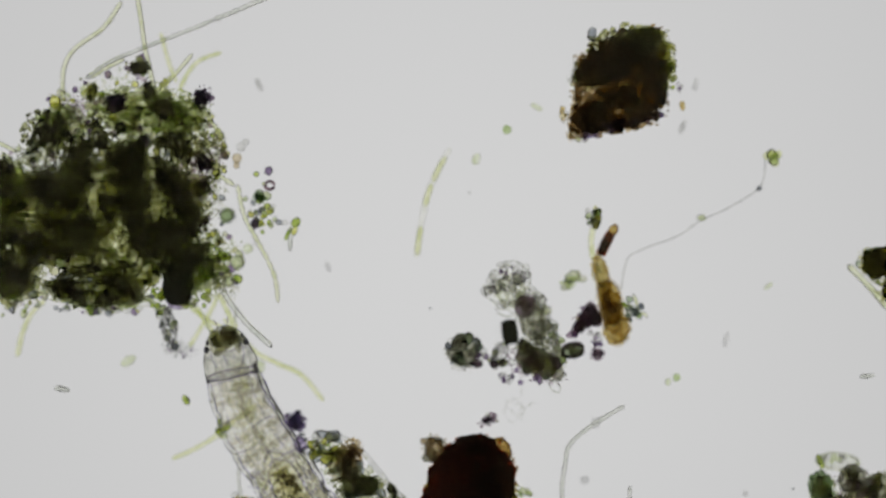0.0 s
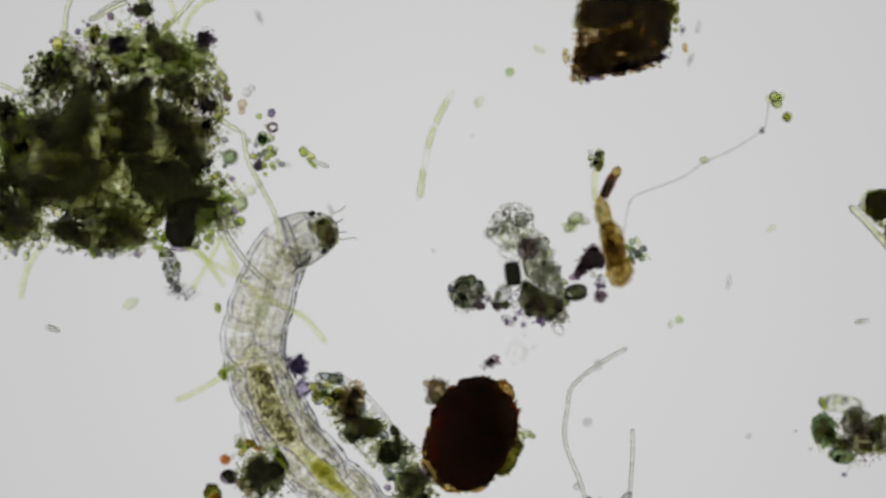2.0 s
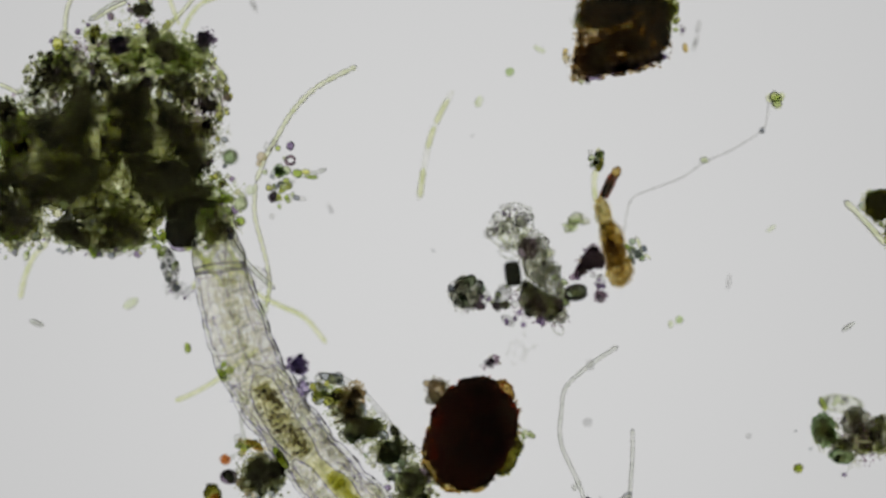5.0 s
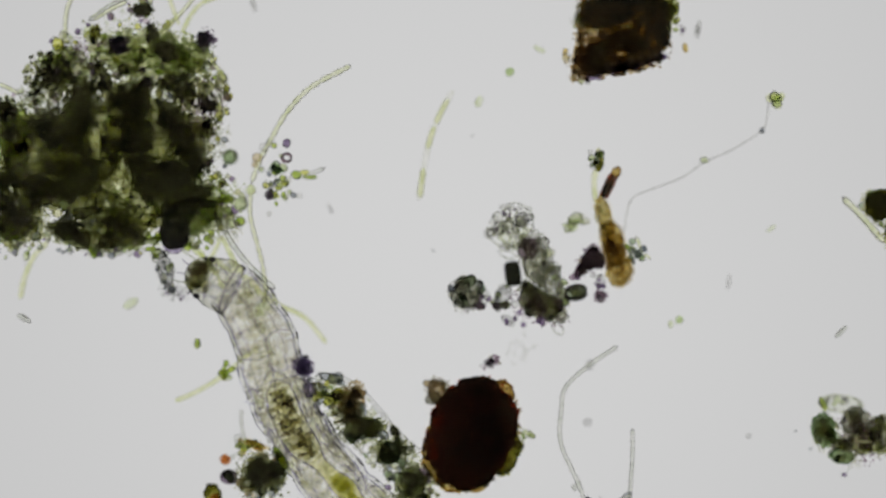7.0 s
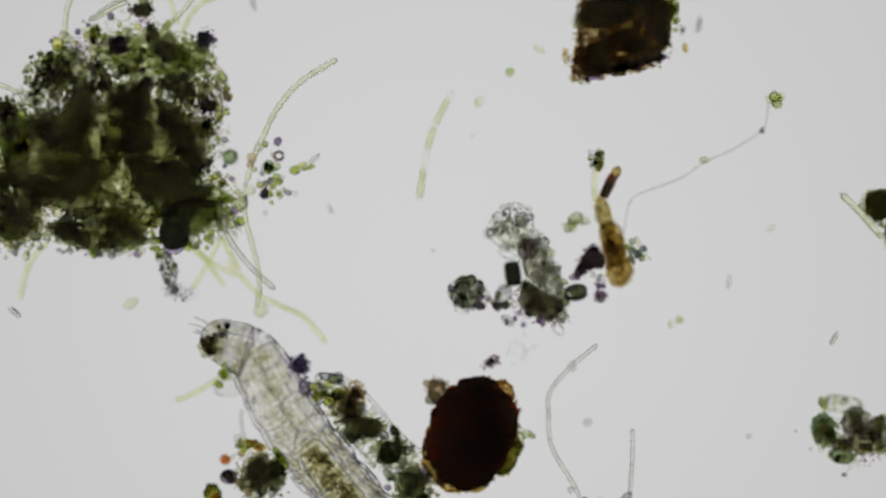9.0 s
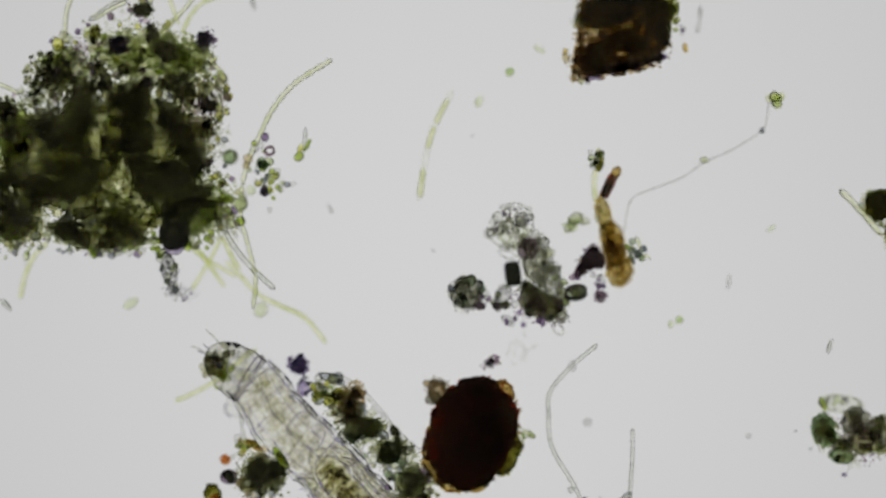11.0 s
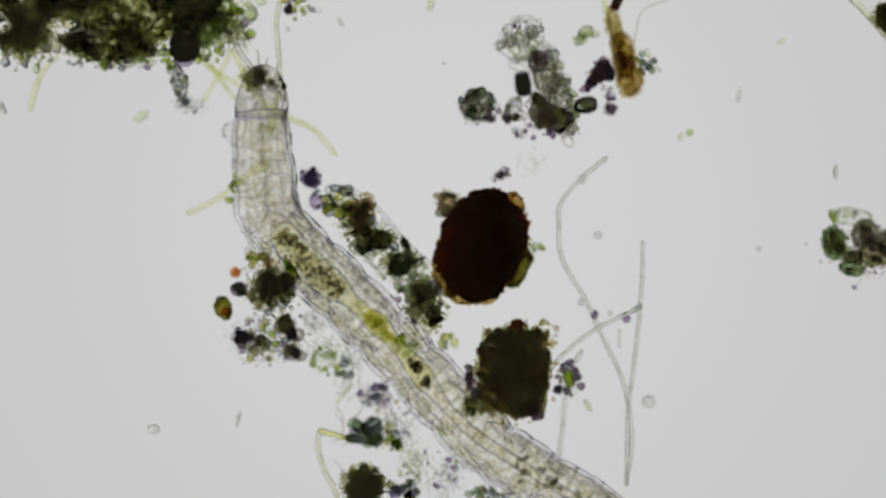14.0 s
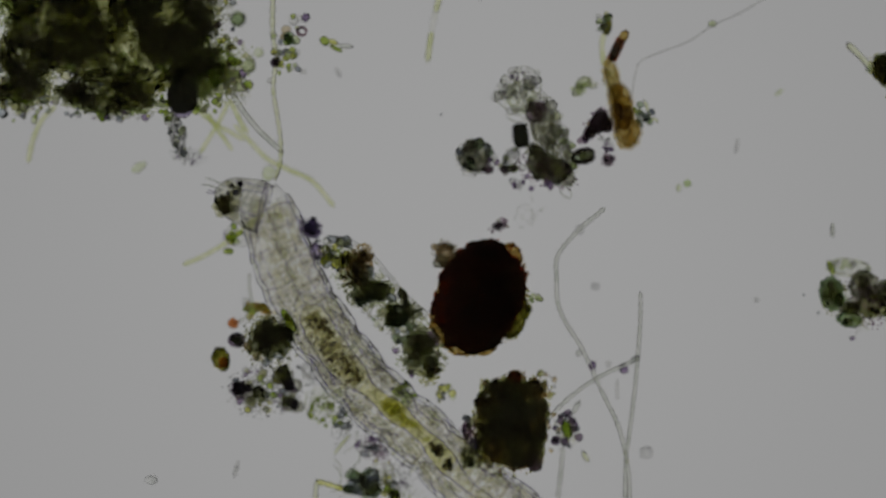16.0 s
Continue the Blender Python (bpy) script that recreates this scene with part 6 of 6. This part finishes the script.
def motions():
    heads, necks, bodies, legs = [], [], [[] for r in RINGS], []
    base = LARVA.location

    def crawl(t, tx, ty, bx, by, nx, ny, gx, gy, ex, ey, side):
        """The larva's bend: tip and back of the head, thorax, front and end of the gut, and the foreleg's side."""
        tip, back, mid, gut, end = (P(x, y, 66) - base for x, y in ((tx, ty), (bx, by), (nx, ny), (gx, gy), (ex, ey)))
        hip, tail, far = P(852, 1121, 66) - base, P(1035, 1228, 66) - base, P(1500, 1440, 66) - base
        way = (tip - back).normalized()
        heads.append((t, Matrix.Translation(back + way * 46 * UM) @ Matrix.Rotation(math.atan2(way.y, way.x), 4, "Z") @ Matrix.Rotation(radians((78 if side > 0 else 25) * side), 4, "X")))
        knots = [back, mid, gut, end, end.lerp(hip, 0.5), hip, tail, far]
        line, marks = [], []
        pts = [back + way * 60 * UM] + knots + [far * 2 - tail]
        for i in range(1, len(pts) - 2):
            marks.append(len(line))
            for j in range(24):
                u = j / 24
                a, b, c, d = pts[i - 1:i + 3]
                line.append(0.5 * (2 * b + (c - a) * u + (2 * a - 5 * b + 4 * c - d) * u * u + (3 * b - a - 3 * c + d) * u ** 3))
        line.append(far)
        run = [0.0]
        for a, b in zip(line, line[1:]):
            run.append(run[-1] + (b - a).length)

        def at(s):
            x = [float(np.interp(s, run, [q[k] for q in line])) for k in range(3)]
            return Vector(x)

        cuts = [0.0, run[marks[2]], run[marks[3]], run[marks[3]] + 624 * UM]
        spots = [lo + (hi - lo) * (k + 0.5) / n for lo, hi, n in zip(cuts, cuts[1:], (5, 4, 12)) for k in range(n)]
        for i, s in enumerate(spots):
            d = at(max(0, s - 22 * UM)) - at(s + 22 * UM)
            bodies[i].append((t, Matrix.Translation(at(s)) @ Matrix.Rotation(math.atan2(d.y, d.x), 4, "Z")))
        d = (way + (at(0) - at(30 * UM)).normalized()).normalized()
        necks.append((t, Matrix.Translation(back - d * 4 * UM) @ Matrix.Rotation(math.atan2(d.y, d.x), 4, "Z")))
        s = cuts[1] * 0.14
        d = (at(max(0, s - 10 * UM)) - at(s + 10 * UM)).normalized()
        left = Vector((-d.y, d.x, 0))
        out = (left * side + d * 0.35 * (1 - abs(side))).normalized()
        legs.append((t, Matrix.Translation(at(s) + left * side * 50 * UM + Vector((0, 0, -26 * UM))) @ Matrix.Rotation(math.atan2(out.y, out.x), 4, "Z")))

    crawl(0, 403, 486, 420, 566, 450, 643, 495, 718, 585, 850, 0)
    crawl(0.2, 378, 474, 403, 563, 448, 643, 495, 710, 578, 828, 0)
    crawl(0.5, 395, 420, 405, 505, 435, 590, 460, 670, 555, 805, 0)
    crawl(0.7, 396, 404, 404, 492, 419, 587, 449, 672, 549, 807, 0)
    crawl(1, 489, 403, 491, 487, 454, 575, 449, 665, 547, 790, 0)
    crawl(1.2, 494, 385, 490, 465, 475, 560, 465, 655, 540, 795, 0)
    crawl(1.5, 490, 345, 482, 445, 472, 540, 472, 640, 530, 795, 0)
    crawl(1.7, 511, 360, 489, 446, 470, 545, 465, 640, 530, 790, 0)
    crawl(2, 592, 405, 510, 432, 465, 540, 455, 635, 525, 785, -.3)
    crawl(2.2, 530, 360, 500, 434, 470, 540, 470, 640, 525, 795, -.5)
    crawl(2.5, 432, 375, 455, 475, 485, 560, 490, 660, 520, 815, -1)
    crawl(2.7, 447, 376, 452, 470, 465, 570, 480, 660, 555, 820, -.5)
    crawl(3, 405, 565, 455, 635, 500, 700, 555, 765, 660, 900, -.3)
    crawl(3.2, 408, 535, 430, 612, 480, 690, 530, 745, 625, 870, -.6)
    crawl(3.5, 368, 470, 385, 560, 430, 650, 490, 720, 595, 835, -1)
    crawl(3.7, 378, 430, 388, 522, 420, 610, 470, 695, 580, 825, -.9)
    crawl(4, 385, 400, 402, 490, 425, 585, 455, 675, 565, 815, -.8)
    crawl(4.2, 390, 398, 402, 490, 422, 585, 455, 675, 562, 815, -.8)
    crawl(5.2, 376, 388, 392, 478, 420, 575, 458, 668, 550, 805, -.8)
    crawl(6.3, 375, 380, 388, 468, 420, 570, 460, 660, 540, 790, -.8)
    crawl(6.5, 395, 376, 403, 468, 430, 560, 458, 645, 525, 775, -.8)
    crawl(6.7, 385, 375, 394, 462, 425, 560, 452, 640, 540, 800, -.6)
    crawl(7, 340, 480, 418, 515, 470, 600, 490, 680, 560, 810, 0)
    crawl(7.2, 285, 622, 345, 575, 443, 595, 515, 690, 579, 818, .5)
    crawl(7.5, 343, 560, 420, 593, 455, 665, 510, 735, 615, 865, 1)
    crawl(7.7, 338, 584, 423, 612, 480, 690, 525, 750, 630, 880, 1)
    crawl(8, 357, 630, 445, 635, 480, 710, 545, 775, 650, 890, 1)
    crawl(8.2, 315, 672, 372, 605, 454, 645, 530, 740, 620, 880, .9)
    crawl(8.5, 385, 582, 460, 625, 490, 710, 550, 775, 640, 890, 1)
    crawl(8.7, 331, 632, 420, 625, 490, 700, 545, 780, 640, 895, 1)
    crawl(9, 368, 588, 445, 625, 495, 710, 545, 785, 640, 900, 1)
    crawl(9.2, 355, 580, 438, 618, 490, 700, 550, 780, 640, 895, 1)
    crawl(10.2, 372, 612, 445, 655, 500, 735, 565, 805, 660, 912, .8)
    crawl(11.3, 386, 645, 450, 693, 510, 770, 580, 830, 680, 930, .5)
    crawl(11.5, 462, 792, 540, 750, 615, 800, 690, 900, 770, 1010, 0)
    crawl(11.7, 442, 762, 527, 742, 590, 795, 660, 880, 740, 980, .2)
    crawl(12, 402, 690, 495, 690, 558, 755, 605, 825, 690, 930, 1)
    crawl(12.2, 393, 628, 475, 660, 525, 725, 580, 790, 670, 900, 1)
    crawl(12.5, 298, 640, 388, 628, 462, 660, 525, 725, 620, 880, 1)
    crawl(12.7, 299, 733, 347, 653, 449, 628, 534, 738, 639, 888, .8)
    crawl(12.9, 318, 603, 406, 582, 486, 672, 546, 762, 651, 912, 1)
    crawl(13, 415, 544, 447, 627, 487, 722, 537, 797, 652, 912, 1)
    crawl(13.2, 414, 526, 435, 616, 475, 716, 525, 786, 635, 916, .8)
    crawl(13.5, 402, 498, 422, 581, 462, 683, 512, 743, 622, 873, .3)
    crawl(13.7, 420, 472, 437, 562, 457, 665, 492, 740, 612, 875, .4)
    crawl(14, 452, 449, 446, 541, 452, 641, 472, 731, 597, 856, .6)
    crawl(14.2, 428, 472, 450, 557, 458, 657, 484, 747, 592, 872, .8)
    crawl(14.5, 418, 453, 466, 526, 474, 621, 491, 711, 576, 851, 1)
    crawl(15, 418, 434, 478, 503, 486, 591, 494, 671, 571, 826, 1)
    crawl(15.2, 361, 531, 446, 566, 496, 641, 521, 721, 606, 861, 1)
    crawl(15.5, 344, 629, 431, 633, 506, 696, 546, 771, 636, 901, 1)
    crawl(16, 370, 579, 458, 612, 486, 691, 531, 786, 631, 921, 1)
    walk(HEAD, heads)
    walk(NECK, necks)
    for ring, rows in zip(RINGS, bodies):
        walk(ring, rows)
    walk(PROLEG, legs)

    drift(GREEN_BALL, (0, 1640, -90, 0), (1.0, 1575, 60, 20), (1.5, 1495, 140, 40), (2.0, 1392, 208, 60), (2.5, 1336, 308, 80), (3.0, 1308, 420, 100),
          (3.5, 1340, 538, 120), (4.0, 1344, 656, 140), (4.2, 1360, 696, 150), (6.0, 1430, 960, 200), (9.0, 1500, 1300, 260), (16.0, 1560, 1650, 330))
    drift(ROD_A, (0, 117, 586, -10), (1.5, 100, 583, -18), (3.5, 83, 577, -20), (7.0, 45, 563, -30), (9.0, 28, 552, -40), (12.5, 1, 530, -55), (14.5, -16, 520, -65), (16.0, -26, 514, -70))
    drift(ROD_B, (0, 1537, 563, 4), (1.5, 1527, 567, 6), (3.5, 1510, 573, 22), (7.0, 1486, 587, 45), (9.0, 1474, 599, 60), (12.5, 1462, 624, 78), (14.5, 1458, 639, 86), (16.0, 1457, 649, 90))
    drift(ROD_C, (0, 463, 48, -65), (1.5, 460, 35, -65), (3.5, 452, 16, -65), (7.0, 448, 8, -75), (16.0, 446, 0, -78))
    drift(ROD_D, (0, 1213, 123, 70), (1.5, 1220, 110, 70), (3.5, 1227, 92, 70), (7.0, 1235, 55, 80), (9.0, 1238, 40, 85), (12.5, 1240, 8, 90), (16.0, 1243, -20, 95))
    drift(ROD_E, (0, 404, 1082, 70), (16.0, 404, 1072, 74))
    drift(SPECK, (0, 335, 606, 30), (0.5, 325, 618, 30), (1.0, 378, 555, 30), (1.5, 392, 563, 20), (2.0, 386, 545, 10), (2.5, 377, 577, 10), (3.0, 339, 607, -10), (3.5, 305, 632, 5),
          (4.0, 325, 618, 10), (6.5, 341, 614, 5), (7.0, 350, 608, 0), (7.5, 329, 639, 40), (8.0, 352, 648, 50), (9.0, 388, 680, 60), (14.0, 390, 686, 90), (16.0, 391, 686, 90))
    drift(SPORE, (0, 322, 402, 0), (6.6, 322, 402, 0), (7.0, 312, 406, -2), (16.0, 312, 408, -2))
    drift(TUFT, (0, 302, 460, 0), (2.2, 302, 460, 0), (2.6, 298, 458, 0), (6.6, 300, 460, 0), (7.0, 290, 462, 2), (8.0, 296, 462, 0), (16.0, 298, 462, 0))
    drift(KNOT, (0, 529, 644, 0), (0.5, 526, 646, 0), (1.0, 529, 648, 0), (1.5, 532, 648, 0), (2.0, 528, 648, 0), (2.5, 535, 650, 3), (3.0, 535, 643, 0), (3.5, 528, 648, 0), (4.0, 528, 648, 0),
          (6.5, 531, 647, 0), (7.0, 538, 650, 2), (7.5, 531, 647, 0), (8.0, 535, 643, 0), (9.0, 531, 647, 0), (12.0, 529, 647, 0), (12.5, 534, 643, 0), (13.5, 530, 649, 0), (14.5, 538, 652, 0), (15.0, 541, 652, 2), (15.5, 538, 647, 0), (16.0, 537, 649, 0))
    drift(RAFT, (0, 466, 270, 0), (2.3, 466, 270, 0), (2.7, 470, 300, 0), (3.0, 471, 363, -11), (3.2, 463, 342, 6), (3.5, 459, 326, 18), (4.0, 475, 330, 0), (6.5, 499, 320, -6), (7.0, 488, 322, -4), (7.5, 475, 321, -2), (9.0, 477, 320, 0),
          (11.3, 471, 314, 14), (12.5, 472, 314, 14), (13.2, 478, 316, 10), (14.5, 511, 333, -9), (15.0, 505, 335, -12), (15.5, 492, 334, -20), (16.0, 490, 333, -20))
    drift(SPROUT, (0, 527, 293, -135), (0.5, 527, 295, -135), (1, 518, 300, -143), (1.5, 530, 305, -150), (1.8, 543, 276, -125), (2, 538, 272, -65), (2.2, 538, 274, -20), (2.7, 546, 275, -20), (3, 517, 338, -15), (3.2, 520, 310, -10), (3.5, 518, 298, 30), (4, 521, 308, -25), (6.5, 534, 311, -25), (7, 527, 312, -20), (7.5, 525, 305, 0), (9, 525, 303, 0), (11.3, 533, 276, 45), (12.5, 535, 281, 45), (13, 540, 288, 45), (13.7, 542, 303, -5), (14.5, 554, 314, -55), (16, 562, 317, -45))
    drift(SWAY, (0, 428, 230, 14), (1.5, 430, 232, 14), (2.3, 432, 250, 10), (2.7, 415, 315, 0), (3.0, 410, 330, 0), (3.5, 430, 330, 1), (4.0, 442, 330, 0), (6.5, 462, 325, 0), (7.0, 446, 330, 0), (8.0, 437, 328, 0), (9.0, 437, 330, 0), (12.5, 425, 332, 0),
          (13.2, 436, 320, -4), (14.5, 500, 318, -12), (15.0, 498, 322, -10), (15.5, 482, 330, -8), (16.0, 478, 345, -6))
    drift(EDGE_THREAD, (0, 1504, 367, 0), (1.5, 1503, 366, 0), (3.5, 1497, 360, 0), (7.0, 1490, 350, 0), (9.0, 1487, 343, 0), (12.5, 1484, 331, 0), (14.5, 1483, 323, 0), (16.0, 1483, 318, 0))
    walk(SWAY_TOP, [(t, pose(0, 0, 0, 0, 0, a)) for t, a in ((0, 57), (2.4, 60), (2.6, 40), (2.8, -10), (3.0, -44), (3.25, -20), (3.5, 4), (4.0, 1), (6.5, -7), (7.0, -4), (8.0, 0), (9.0, 0), (12.5, 2), (13.2, 12), (14.5, 30), (16.0, 30))])
    walk(BENT_TOP, [(t, pose(0, 0, 0, 0, 0, a)) for t, a in ((0, -9.7), (2.0, -9.5), (3.0, -7.6), (3.5, -7), (6.5, -6.6), (7.0, -6.5), (7.5, -5), (8.5, -0.8), (9.0, 0), (16.0, 0))])


motions()
